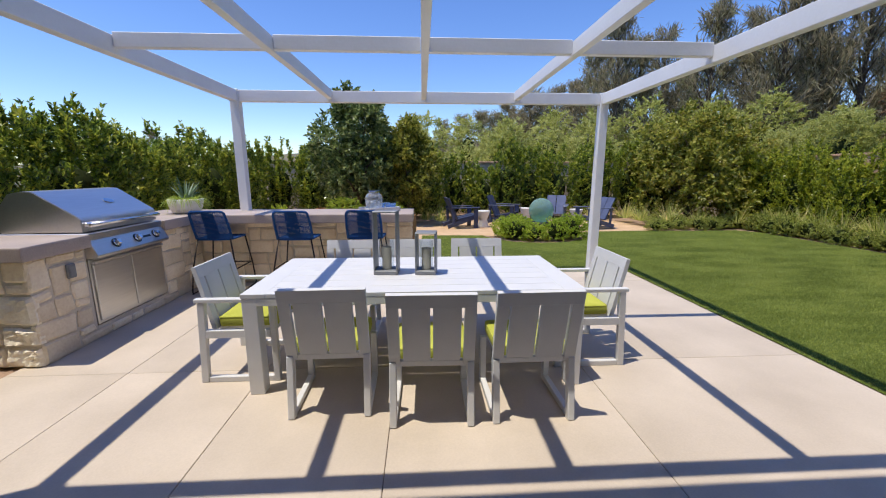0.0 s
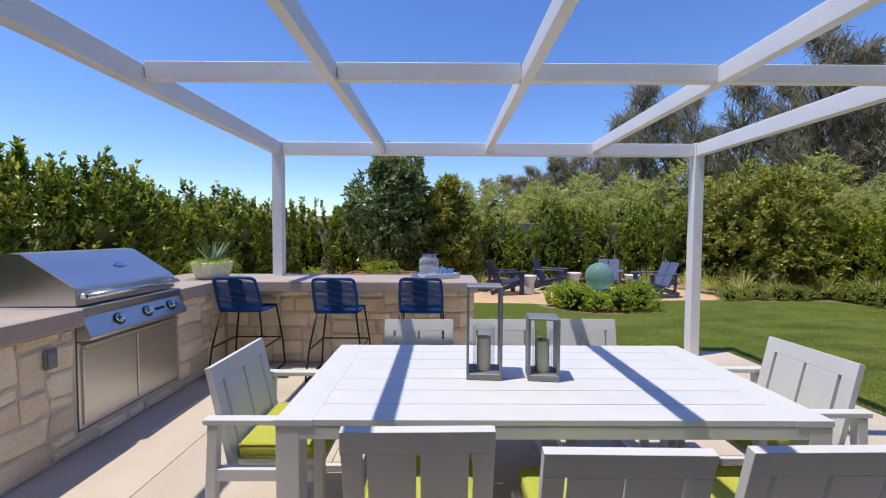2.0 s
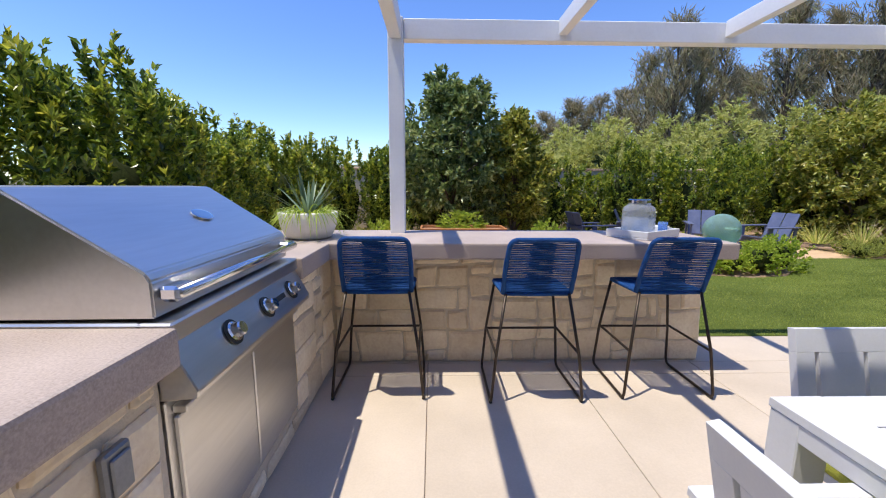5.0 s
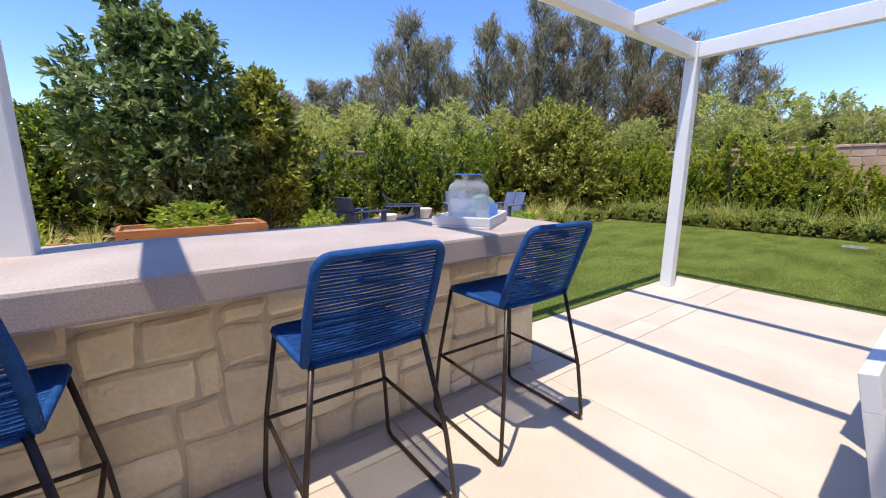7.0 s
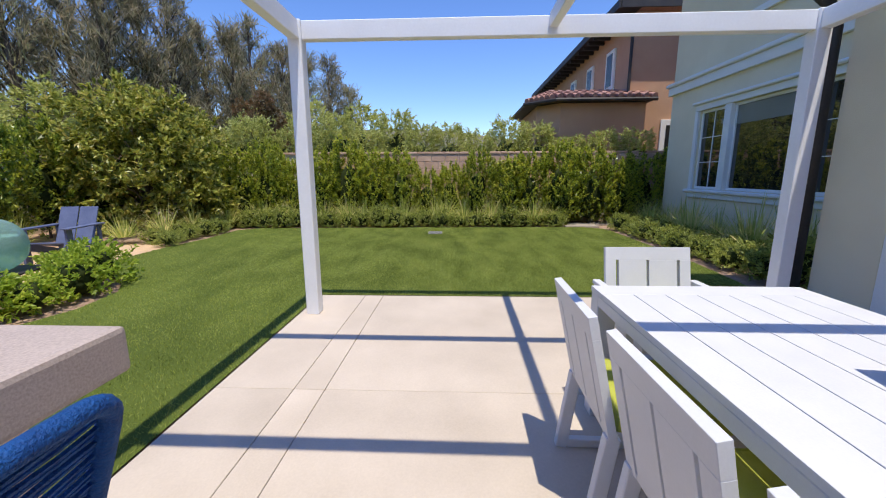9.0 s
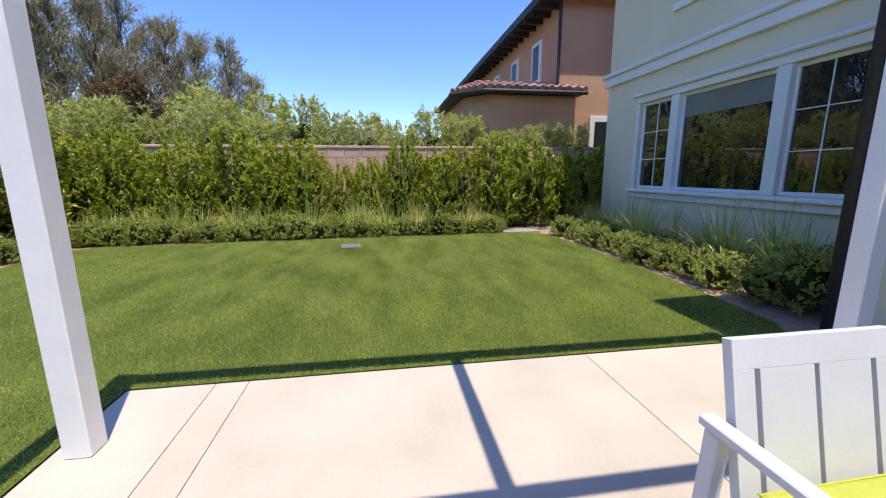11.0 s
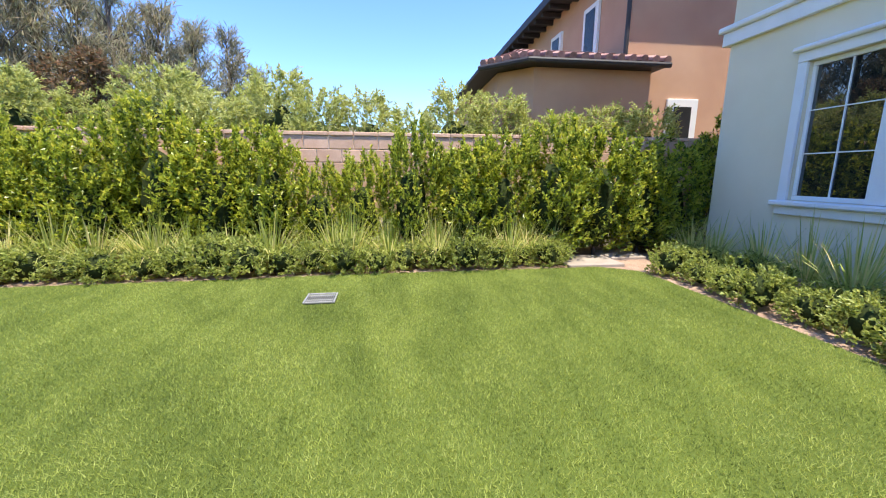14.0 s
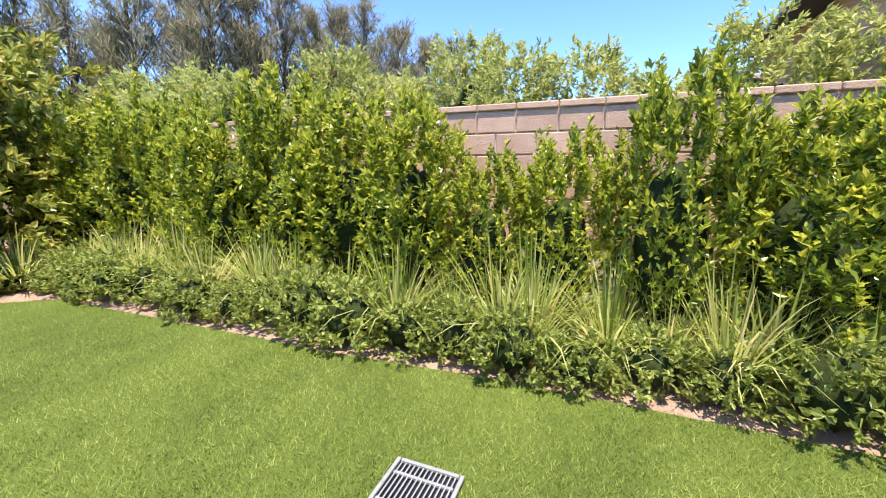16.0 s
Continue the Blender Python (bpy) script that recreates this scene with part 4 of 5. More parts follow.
    f = thing("far_house", pose(38.5, -2.9, 0), "distant cream house with tile roof", "house")
    part("wall", box(-2, 3, -4, 1.2, 0, 6.6), TAN_STUCCO, f)
    bm = bmesh.new()
    box(-2.4, 3.4, -4.4, 1.6, 6.6, 7.3, 0.25, bm)
    part("roof", bm, TILE, f)


make_neighbour()


# ---- planting ----
def shrub_mesh(name, height, width, shoots, per, leaf, leaf_w, seed, shape=0.8, upright=0.6, shoot_len=0.22, foot=0.06, top=0.86, rise=0.9):
    """Leafy shoots over an uneven upright form, as vertices and faces."""
    global rng
    rng = np.random.default_rng(seed)
    u = rng.uniform(0.02, 1.0, shoots) ** rise
    a = rng.uniform(0, 2 * np.pi, shoots)
    prof = np.sin(np.clip(u * top + 0.14, 0, 1) * np.pi) ** shape
    bumps = 0.72 + 0.33 * np.array([noise.noise((math.cos(x) * 1.3 + seed, math.sin(x) * 1.3, z * 2.6)) for x, z in zip(a, u)])
    rad = width / 2 * prof * bumps * rng.uniform(0.55, 1.0, shoots) ** 0.5
    tip = np.stack([rad * np.cos(a), rad * np.sin(a), foot + (height - foot) * u], 1)
    tip[:, 2] += rng.normal(0, 0.03 * height, shoots)
    out = unit(np.stack([np.cos(a), np.sin(a), np.full(shoots, upright) + (u - 0.3)], 1) + rng.normal(0, 0.28, (shoots, 3)))
    k = rng.uniform(0, 1, (shoots, per))
    base = tip[:, None] + out[:, None] * ((k - 0.75) * shoot_len)[..., None]
    way = out[:, None] * (0.45 + 0.7 * k[..., None]) + rng.normal(0, 0.55, (shoots, per, 3))
    base, way = base.reshape(-1, 3), way.reshape(-1, 3)
    base[:, 2] = np.maximum(base[:, 2], 0.01)
    return leaves(base, way, leaf * rng.uniform(0.65, 1.15, len(base)), leaf_w * rng.uniform(0.7, 1.1, len(base)))


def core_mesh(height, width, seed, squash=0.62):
    """A near-black solid in a shrub's middle; its colour stands for the shade among the twigs."""
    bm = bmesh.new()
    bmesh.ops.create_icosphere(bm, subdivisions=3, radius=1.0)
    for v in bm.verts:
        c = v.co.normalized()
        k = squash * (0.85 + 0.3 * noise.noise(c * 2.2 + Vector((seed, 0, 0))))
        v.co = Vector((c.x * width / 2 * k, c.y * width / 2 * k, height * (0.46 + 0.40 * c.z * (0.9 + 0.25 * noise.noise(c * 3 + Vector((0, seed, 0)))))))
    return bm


def make_shrub(name, m, label, category, group, leaf_mat, verts, faces, height, width, seed, squash=0.62, trunk=True):
    s = thing(name, m, label, category, group)
    part("inner_growth", core_mesh(height, width, seed, squash), CORE_SHADE, s, smooth=True)
    if trunk:
        part("stem", tube([(0, 0, -0.03), (0.02, 0.01, height * 0.4)], [0.03, 0.02], 7), BARK, s)
    arrays("foliage", verts, faces, leaf_mat, s)
    return s


def hedge_mesh(height, width, leaders, sides, per, leaf, leaf_w, seed):
    """Upright leaders with leafy side shoots: the older leaves, and the new growth at the shoot ends, split so the
    colours also paint shade inside and light at the tips.
    """
    global rng
    rng = np.random.default_rng(seed)
    a = rng.uniform(0, 2 * np.pi, leaders)
    q = rng.uniform(0.04, 1.0, leaders) ** 0.42
    reach = width / 2 * 0.80 * q * (0.85 + 0.3 * np.array([noise.noise((math.cos(x) * 1.2 + seed, math.sin(x) * 1.2, 0.4)) for x in a]))
    flat = np.stack([np.cos(a), np.sin(a), np.zeros(leaders)], 1)
    foot = flat * (reach * 0.72)[:, None] + (0, 0, 0.05)
    tip = flat * reach[:, None]
    tip[:, 2] = height * (1.04 - 0.30 * q**2) * rng.uniform(0.86, 1.05, leaders)
    t = rng.uniform(0.0, 1.0, (leaders, sides)) ** 0.85
    t[:, :3] = rng.uniform(0.93, 1.0, (leaders, 3))
    at = foot[:, None] + (tip - foot)[:, None] * t[..., None] + flat[:, None] * (0.10 * np.sin(t * np.pi))[..., None]
    turn = a[:, None] + rng.normal(0, 0.9, (leaders, sides))
    out = np.stack([np.cos(turn), np.sin(turn), np.zeros_like(turn)], -1) * (0.95 - 0.75 * t)[..., None] + np.array([0, 0, 1.0]) * (0.45 + 0.75 * t)[..., None]
    out = unit(out + rng.normal(0, 0.16, out.shape))
    span = (0.34 - 0.14 * t) * rng.uniform(0.7, 1.2, t.shape)
    k = rng.uniform(0, 1, (leaders, sides, per))
    base = at[:, :, None] + out[:, :, None] * (k * span[..., None])[..., None]
    way = out[:, :, None] * (0.35 + 0.75 * k[..., None]) + rng.normal(0, 0.52, base.shape)
    bright_tips = ((k > 0.6) & (t[..., None] > 0.25) & (rng.uniform(size=(leaders, sides, 1)) < 0.5)).reshape(-1)
    base, way = base.reshape(-1, 3), way.reshape(-1, 3)
    base[:, 2] = np.maximum(base[:, 2], 0.01)
    size = leaf * rng.uniform(0.65, 1.15, len(base))
    wide = leaf_w * rng.uniform(0.7, 1.1, len(base))
    return leaves(base[~bright_tips], way[~bright_tips], size[~bright_tips], wide[~bright_tips]), leaves(base[bright_tips], way[bright_tips], size[bright_tips], wide[bright_tips])


R = random.Random(5)
FORMS = ((2.2, 1.7), (2.35, 1.55), (2.1, 1.75))
hedge_fine = [(*hedge_mesh(h, w, 46, 13, 17, 0.080, 0.038, 100 + k), h, w) for k, (h, w) in enumerate(FORMS)]
hedge_coarse = [(*hedge_mesh(h, w, 42, 12, 13, 0.094, 0.046, 110 + k), h, w) for k, (h, w) in enumerate(FORMS)]


def hedge(places, label, group, lift=1.0, kinds=hedge_coarse, inner_leaf=HEDGE_LEAF, tip_leaf=HEDGE_TIP):
    firsts = {}
    for x, y, s in places:
        k = R.randrange(3)
        m = pose(x + R.uniform(-0.13, 0.13), y + R.uniform(-0.13, 0.13), -0.02, 0, 0, R.uniform(0, 360))
        if k not in firsts:
            old, bright_tips, h, w = kinds[k]
            ob = firsts[k] = make_shrub("hedge_shrub", m, label, "shrub", group, inner_leaf, *old, h * 0.86, w, 3.0 + k, 0.42)
            arrays("new_growth", *bright_tips, tip_leaf, ob, "lighter yellow-green young leaves")
        else:
            ob = copy_thing(firsts[k], m)
        w = s * R.uniform(0.95, 1.18)
        ob.scale = (w, w, s * R.uniform(0.90, 1.14) * lift)


east = [(10.42, y, s) for y, s in ((1.1, 0.86), (1.85, 0.86), (2.6, 0.84), (3.35, 0.81), (4.05, 0.77), (4.72, 0.70), (5.44, 0.58))] + [(10.40, 6.2 + 0.74 * k, 0.87) for k in range(9)]
east += [(10.74, y, 0.72) for y in (1.45, 2.95, 6.85, 8.35, 9.85)]
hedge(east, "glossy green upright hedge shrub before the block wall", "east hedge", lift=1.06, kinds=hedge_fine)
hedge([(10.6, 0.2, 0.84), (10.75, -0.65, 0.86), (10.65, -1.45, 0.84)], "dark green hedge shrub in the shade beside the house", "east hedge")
hedge([(-5.0 + 0.15 * math.sin(k), -0.6 + 0.86 * k, 0.99) for k in range(16)], "tall glossy green hedge shrub, shade put into its leaf colour", "west hedge", lift=1.03, kinds=hedge_fine, inner_leaf=SHADED_HEDGE_LEAF, tip_leaf=SHADED_HEDGE_TIP)
hedge([(-5.75, 2.2 + 1.9 * k, 1.05) for k in range(6)], "tall glossy green hedge shrub, shade put into its leaf colour", "west hedge", lift=1.04, inner_leaf=SHADED_HEDGE_LEAF, tip_leaf=SHADED_HEDGE_TIP)
hedge([(-4.2 + 0.84 * k, 13.5 + 0.15 * math.sin(2 * k), 1.06 if k < 5 else 0.95) for k in range(17)], "glossy green hedge shrub along the court, shade put into its leaf colour", "north hedge", inner_leaf=SHADED_HEDGE_LEAF, tip_leaf=SHADED_HEDGE_TIP)


# broad-leaved trees in the hedge line
def make_tree(name, m, height, crown_w, crown_base, shoots, per, leaf, leaf_w, mat, seed, label, trunk_r=0.07, lobes=9):
    global rng
    t = thing(name, m, label, "tree")
    r = random.Random(seed)
    bm = tube([(0, 0, -0.05), (0.03, 0.02, crown_base), (0.0, 0.05, height * 0.62)], [trunk_r, trunk_r * 0.8, trunk_r * 0.35], 9)
    part("trunk", bm, BARK, t, smooth=True)
    vs, fs, n = [], [], 0
    for k in range(lobes):
        u = (k + 0.5) / lobes
        a = k * 2.4 + r.uniform(-0.3, 0.3)
        z = crown_base + (height - crown_base) * (0.12 + 0.80 * u)
        reach = crown_w / 2 * (0.62 if u < 0.75 else 0.35) * r.uniform(0.7, 1.05) * (1 - 0.3 * abs(u - 0.35))
        c = Vector((reach * math.cos(a), reach * math.sin(a), z))
        part("limb", tube([(0, 0, crown_base * 0.7 + 0.25 * u * (height - crown_base)), c * 0.6 + Vector((0, 0, z * 0.3)), c], [trunk_r * 0.45, trunk_r * 0.3, trunk_r * 0.12], 6), BARK, t)
        size = crown_w * r.uniform(0.36, 0.5) * (1.0 if u < 0.8 else 0.72)
        rng = np.random.default_rng(seed * 50 + k)
        d = unit(rng.normal(size=(shoots, 3)))
        tip = d * (size / 2) * rng.uniform(0.35, 1.0, (shoots, 1)) ** 0.4 * np.array([1, 1, 1.05]) + np.array(c)
        kk = rng.uniform(0, 1, (shoots, per))
        base = tip[:, None] + d[:, None] * ((kk - 0.7) * 0.22)[..., None]
        way = d[:, None] * 0.7 + rng.normal(0, 0.6, (shoots, per, 3)) + np.array([0, 0, 0.12])
        base, way = base.reshape(-1, 3), way.reshape(-1, 3)
        v, f = leaves(base, way, leaf * rng.uniform(0.7, 1.15, len(base)), leaf_w * rng.uniform(0.8, 1.1, len(base)))
        vs.append(v)
        fs.append(f + n)
        n += len(v)
    arrays("crown", np.concatenate(vs), np.concatenate(fs), mat, t)
    return t


make_tree("dark_tree", pose(-1.40, 11.9, 0), 3.85, 2.75, 0.45, 72, 13, 0.15, 0.072, DARK_LEAF, 3, "dark green broad-leaved garden tree in the hedge line", 0.08, 15)
make_tree("garden_tree", pose(0.1, 12.0, 0), 3.2, 1.75, 0.25, 85, 12, 0.125, 0.062, OLIVE_LEAF, 4, "smaller yellowish-green garden tree in the hedge line", 0.06, 12)
make_tree("broad_shrub", pose(9.1, 12.4, 0), 3.25, 4.4, 0.1, 82, 13, 0.15, 0.076, OLIVE_LEAF, 6, "wide bushy olive-green shrub at the lawn corner", 0.08, 20)
make_tree("rust_tree", pose(19.5, 14.5, 0.6), 4.9, 3.0, 1.2, 90, 10, 0.16, 0.08, RUST_LEAF, 8, "rusty brown-leaved tree beyond the wall", 0.1, 9)


# light feathery shrubs beyond the east wall
v, f = shrub_mesh("light", 3.0, 2.2, 620, 14, 0.096, 0.036, 300, shape=0.46, upright=0.12, shoot_len=0.20, top=0.78, rise=0.62)
v_far, f_far = shrub_mesh("light", 3.0, 2.4, 260, 15, 0.16, 0.053, 301, shape=0.36, upright=0.30, shoot_len=0.26)
light_first, far_first = None, None
for k in range(17):
    x, y, s = 12.4 + R.uniform(0, 0.9) + (1.0 if k % 3 == 2 else 0), -0.75 + 0.94 * k, R.uniform(0.92, 1.10)
    if y < 1.9:
        x, s = 11.9, s * 0.88
    m = pose(x, y, 0, 0, 0, R.uniform(0, 360))
    if light_first is None:
        light_first = make_shrub("feathery_shrub", m, "light green feathery shrub beyond the garden wall", "shrub", "shrubs beyond the wall", LIGHT_LEAF, v, f, 2.9, 2.1, 9.0, 0.56)
        ob = light_first
    else:
        ob = copy_thing(light_first, m)
    ob.scale = (s, s, s * R.uniform(0.92, 1.06))
far_first = make_shrub("feathery_shrub", pose(15.6, 15.4, 0.1), "light green feathery shrub on the slope", "shrub", "shrubs on the slope", LIGHT_LEAF, v_far, f_far, 2.7, 2.1, 9.0, 0.40)
for k in range(13):
    ob = copy_thing(far_first, pose(14.5 + R.uniform(-1, 2.5) - 1.35 * k, 16.2 + R.uniform(0, 3) + 0.2 * k, 0.1, 0, 0, R.uniform(0, 360)))
    s = R.uniform(0.85, 1.2)
    ob.scale = (s * 1.2, s * 1.2, s)


# tall wispy trees far behind
def make_wispy(m, height, spread, seed):
    global rng
    t = thing("casuarina_tree", m, "tall wispy grey-green casuarina tree on the slope", "tree", "tall trees behind the garden")
    r = random.Random(seed)
    part("trunk", tube([(0, 0, -0.5), (0.1, 0.1, height * 0.4), (0.0, 0.2, height * 0.95)], [0.28, 0.19, 0.04], 8), BARK, t, smooth=True)
    vs, fs, n = [], [], 0
    limbs = bmesh.new()
    for k in range(60):
        u = r.uniform(0.12, 1.0)
        a = r.uniform(0, 2 * math.pi)
        reach = spread / 2 * (1.05 - u) ** 0.55 * r.uniform(0.45, 1.1)
        z = height * u
        start = Vector((0.0, 0.1 * u, z - reach * 1.25))
        end = Vector((reach * math.cos(a), reach * math.sin(a), z + 0.25))
        tube([start, start.lerp(end, 0.5) + Vector((0, 0, 0.1)), end], [0.06, 0.04, 0.012], 5, limbs)
        rng = np.random.default_rng(seed * 100 + k)
        c = 95
        q = rng.uniform(0.25, 1.12, c)
        base = np.array(start) + (np.array(end) - np.array(start)) * q[:, None] + rng.normal(0, 0.20, (c, 3)) * (1, 1, 1.1)
        way = rng.normal(0, 0.32, (c, 3)) + np.array([math.cos(a) * 0.35, math.sin(a) * 0.35, 0.6])
        way[rng.uniform(size=c) < 0.28] -= (0, 0, 1.2)
        v, f = leaves(base, way, rng.uniform(0.35, 0.85, c), rng.uniform(0.04, 0.095, c), 0.1)
        vs.append(v)
        fs.append(f + n)
        n += len(v)
    part("branchwork", limbs, BARK, t)
    arrays("foliage", np.concatenate(vs), np.concatenate(fs), NEEDLE, t)
    return t


def bearing(deg, dist, z=0.0, turn=0.0):
    return pose(0 + dist * math.sin(radians(deg)), 4 + dist * math.cos(radians(deg)), z, 0, 0, turn)


wispy = [make_wispy(bearing(29.5, 34, 1.2), 12.2, 7.0, 21), make_wispy(bearing(40.5, 34, 1.2), 12.0, 5.8, 22), make_wispy(bearing(47.5, 33, 1.2), 13.2, 6.6, 23)]
for k, (b, d, s) in enumerate(((26.5, 37, 0.9), (32.0, 36, 0.93), (34.5, 39, 0.95), (44.5, 36, 0.95), (50.5, 34, 1.0), (53.5, 36, 1.0), (56.5, 38, 0.95), (59.5, 35, 0.9), (62.0, 38, 0.95), (65.5, 38, 0.9), (68.5, 41, 0.92), (71.5, 44, 0.9), (74, 46, 0.78),
                               (10, 46, 0.62), (7, 47, 0.55), (12, 43, 0.55), (15.7, 46, 0.62), (19, 45, 0.66), (14, 44, 0.66), (17.5, 42, 0.74), (21, 44, 0.72), (24, 40, 0.76), (37.5, 40, 0.78), (4, 52, 0.55), (-34, 60, 0.45), (36, 44, 0.9), (42.5, 45, 0.9), (48, 44, 1.0), (55, 46, 1.0), (60.5, 46, 0.95), (66.5, 48, 0.9), (29, 46, 0.85))):
    ob = copy_thing(wispy[k % 3], bearing(b, d, 1.0, R.uniform(0, 360)))
    ob.scale = (s * (1.5 if b < 25 else 1.0), s * (1.5 if b < 25 else 1.0), s)
# mid-height brush under them
for k in range(12):
    ob = copy_thing(far_first, bearing(2 + 6.6 * k, R.uniform(24, 30), 0.5, R.uniform(0, 360)))
    s = R.uniform(1.2, 1.75)
    ob.scale = (s * 1.3, s * 1.3, s)


# low ground-cover mounds at the lawn edge
low_kinds = [shrub_mesh("low", 0.34, 0.74, 120, 13, 0.041, 0.023, 400 + k, shape=0.45, upright=0.5, shoot_len=0.10, foot=0.03) for k in range(3)]


def mounds(places, label, group, mat=LOW_LEAF):
    firsts = {}
    for x, y, s in places:
        k = R.randrange(3)
        m = pose(x, y, -0.02, 0, 0, R.uniform(0, 360))
        if k not in firsts:
            firsts[k] = make_shrub("ground_cover", m, label, "plant", group, mat, *low_kinds[k], 0.34, 0.62, 20.0 + k, 0.48, trunk=False)
            ob = firsts[k]
        else:
            ob = copy_thing(firsts[k], m)
        ob.scale = (s, s, s * R.uniform(0.85, 1.15))


edge = [(9.69 - 0.014 * k + 0.07 * math.sin(k * 1.7), 2.12 + 0.415 * k, R.uniform(0.95, 1.4)) for k in range(20)]
mounds(edge, "low dark green ground-cover shrub at the lawn edge", "east border")
south = [(4.55 + 0.44 * k, 0.68 + 0.05 * math.sin(k * 2), R.uniform(0.92, 1.15)) for k in range(11)] + [(4.7 + 0.46 * k, 0.22 + 0.05 * math.sin(k * 3), R.uniform(0.95, 1.2)) for k in range(11)]
mounds(south, "low dark green ground-cover shrub beside the house bed", "house border")
mounds([(4.2, 0.52, 1.7), (4.1, -0.05, 1.6)], "rounded dark shrub in the shade of the eave", "house border")
north = [(6.7 + 0.40 * k, 10.22 + 0.12 * math.sin(k * 1.3) + 0.04 * k, R.uniform(0.85, 1.1)) for k in range(7)] + [(9.4, 10.1, 1.0), (7.0, 10.68, 1.0), (7.6, 10.68, 1.05), (8.3, 10.7, 1.0), (8.9, 10.6, 1.0), (9.4, 10.45, 1.0)]
mounds(north, "low dark green ground-cover shrub at the lawn edge", "north border")
mounds([(-2.95, 2.55, 0.95), (-3.3, 2.3, 1.0), (-2.75, 2.15, 0.9), (-3.2, 2.9, 0.95)], "low dark green ground-cover shrub beside the stone counter", "kitchen border")
# round island bed below the gazing ball
island = [(2.62, 9.08, 1.6), (2.72, 9.5, 1.5), (3.02, 8.88, 1.2), (3.5, 8.86, 1.3), (3.92, 9.05, 1.6), (4.0, 9.5, 1.5), (3.45, 10.15, 1.3), (2.5, 9.45, 1.3)]
mounds(island, "bright green leafy shrub round the gazing ball", "island bed", YOUNG_LEAF)


# arching strap-leaf clumps
def clump_mesh(height, blades, seed):
    global rng
    rng = np.random.default_rng(seed)
    a = rng.uniform(0, 2 * np.pi, blades)
    lean = rng.uniform(0.05, 0.95, blades)
    base = np.stack([np.cos(a), np.sin(a), np.zeros(blades)], 1) * rng.uniform(0, 0.09, (blades, 1))
    way = np.stack([np.cos(a) * lean, np.sin(a) * lean, np.ones(blades)], 1)
    return strap(base, way, height * rng.uniform(0.55, 1.12, blades), rng.uniform(0.009, 0.017, blades), rng.uniform(0.2, 0.62, blades) * (0.4 + lean), floor=0.16)


clump_kinds = [clump_mesh(0.88, 165, 500 + k) for k in range(3)]


def clumps(places, label, group):
    firsts = {}
    for x, y, s in places:
        k = R.randrange(3)
        m = pose(x, y, -0.02, 0, 0, R.uniform(0, 360))
        if k not in firsts:
            ob = firsts[k] = arrays("strap_leaf_clump", *clump_kinds[k], BLADE, m=m)
            tagged(ob, label, "plant", group)
        else:
            ob = copy_thing(firsts[k], m)
        ob.scale = (s, s, s * R.uniform(0.85, 1.1))


clumps([(9.98 - 0.01 * k + 0.09 * math.sin(k * 2.1), 1.98 + 0.36 * k + R.uniform(-0.1, 0.1), R.uniform(0.85, 1.35)) for k in range(24)], "arching yellow-green strap-leaved plant clump in the border", "east border grasses")
clumps([(5.15 + 0.57 * k, -0.18 + 0.1 * math.sin(k * 2), R.uniform(1.05, 1.5)) for k in range(9)] + [(5.75, -0.05, 1.75), (4.75, -0.1, 1.5)], "arching green strap-leaved plant clump below the window", "house border grasses")
clumps([(6.9, 11.3, 1.2), (7.5, 10.9, 1.2), (8.3, 10.8, 1.1), (9.2, 10.5, 1.1), (9.9, 10.0, 1.0), (6.8, 12.0, 1.1), (5.9, 12.4, 1.0), (0.6, 12.0, 1.0), (1.0, 11.6, 0.9)], "arching strap-leaved plant clump by the court", "north border grasses")
clumps([(-3.55, 3.1, 1.2), (-3.9, 2.6, 1.1), (-3.6, 2.0, 1.0), (-3.75, 3.7, 1.1)], "arching strap-leaved plant clump beside the stone counter", "kitchen grasses")
clumps([(-3.6 + 0.55 * k, 12.05 + 0.2 * math.sin(k), 0.85) for k in range(6)], "strap-leaved plant clump behind the planters", "planter grasses")


# ---- things on the bar ----
def make_bowl():
    p = thing("planter_bowl", pose(-2.73, 5.68, TOP), "white ceramic planter bowl with succulents on the worktop", "planter")
    part("bowl", lathe([(0.13, 0.0), (0.165, 0.018), (0.196, 0.09), (0.213, 0.185), (0.206, 0.194), (0.192, 0.165), (0.05, 0.155)], 36), CERAMIC, p, "white ceramic bowl", smooth=True)
    part("soil", lathe([(0.19, 0.150), (0.1, 0.168), (0.01, 0.172)], 18), SOIL, p)
    global rng
    rng = np.random.default_rng(71)
    for k in range(26):
        a, lean = rng.uniform(0, 2 * np.pi), rng.uniform(0.15, 1.5)
        v, f = strap(np.array([[0.02 * math.cos(a), 0.02 * math.sin(a), 0.165]]), np.array([[math.cos(a) * lean, math.sin(a) * lean, 1.0]]), rng.uniform(0.26, 0.42), 0.028, 0.10, 5)
        arrays("agave_leaf", v, f, AGAVE, p, "grey-green pointed agave leaf")
    n = 230
    a = rng.uniform(0, 2 * np.pi, n)
    r = rng.uniform(0.04, 0.165, n)
    base = np.stack([np.cos(a) * r, np.sin(a) * r, np.full(n, 0.17)], 1)
    way = np.stack([np.cos(a) * 0.9, np.sin(a) * 0.9, rng.uniform(0.5, 1.3, n)], 1) + rng.normal(0, 0.25, (n, 3))
    v, f = strap(base, way, rng.uniform(0.16, 0.30, n), 0.011, rng.uniform(0.6, 1.25, n), 5)
    arrays("trailing_plant", v, f, SPIDER, p, "yellow-green trailing foliage")


make_bowl()


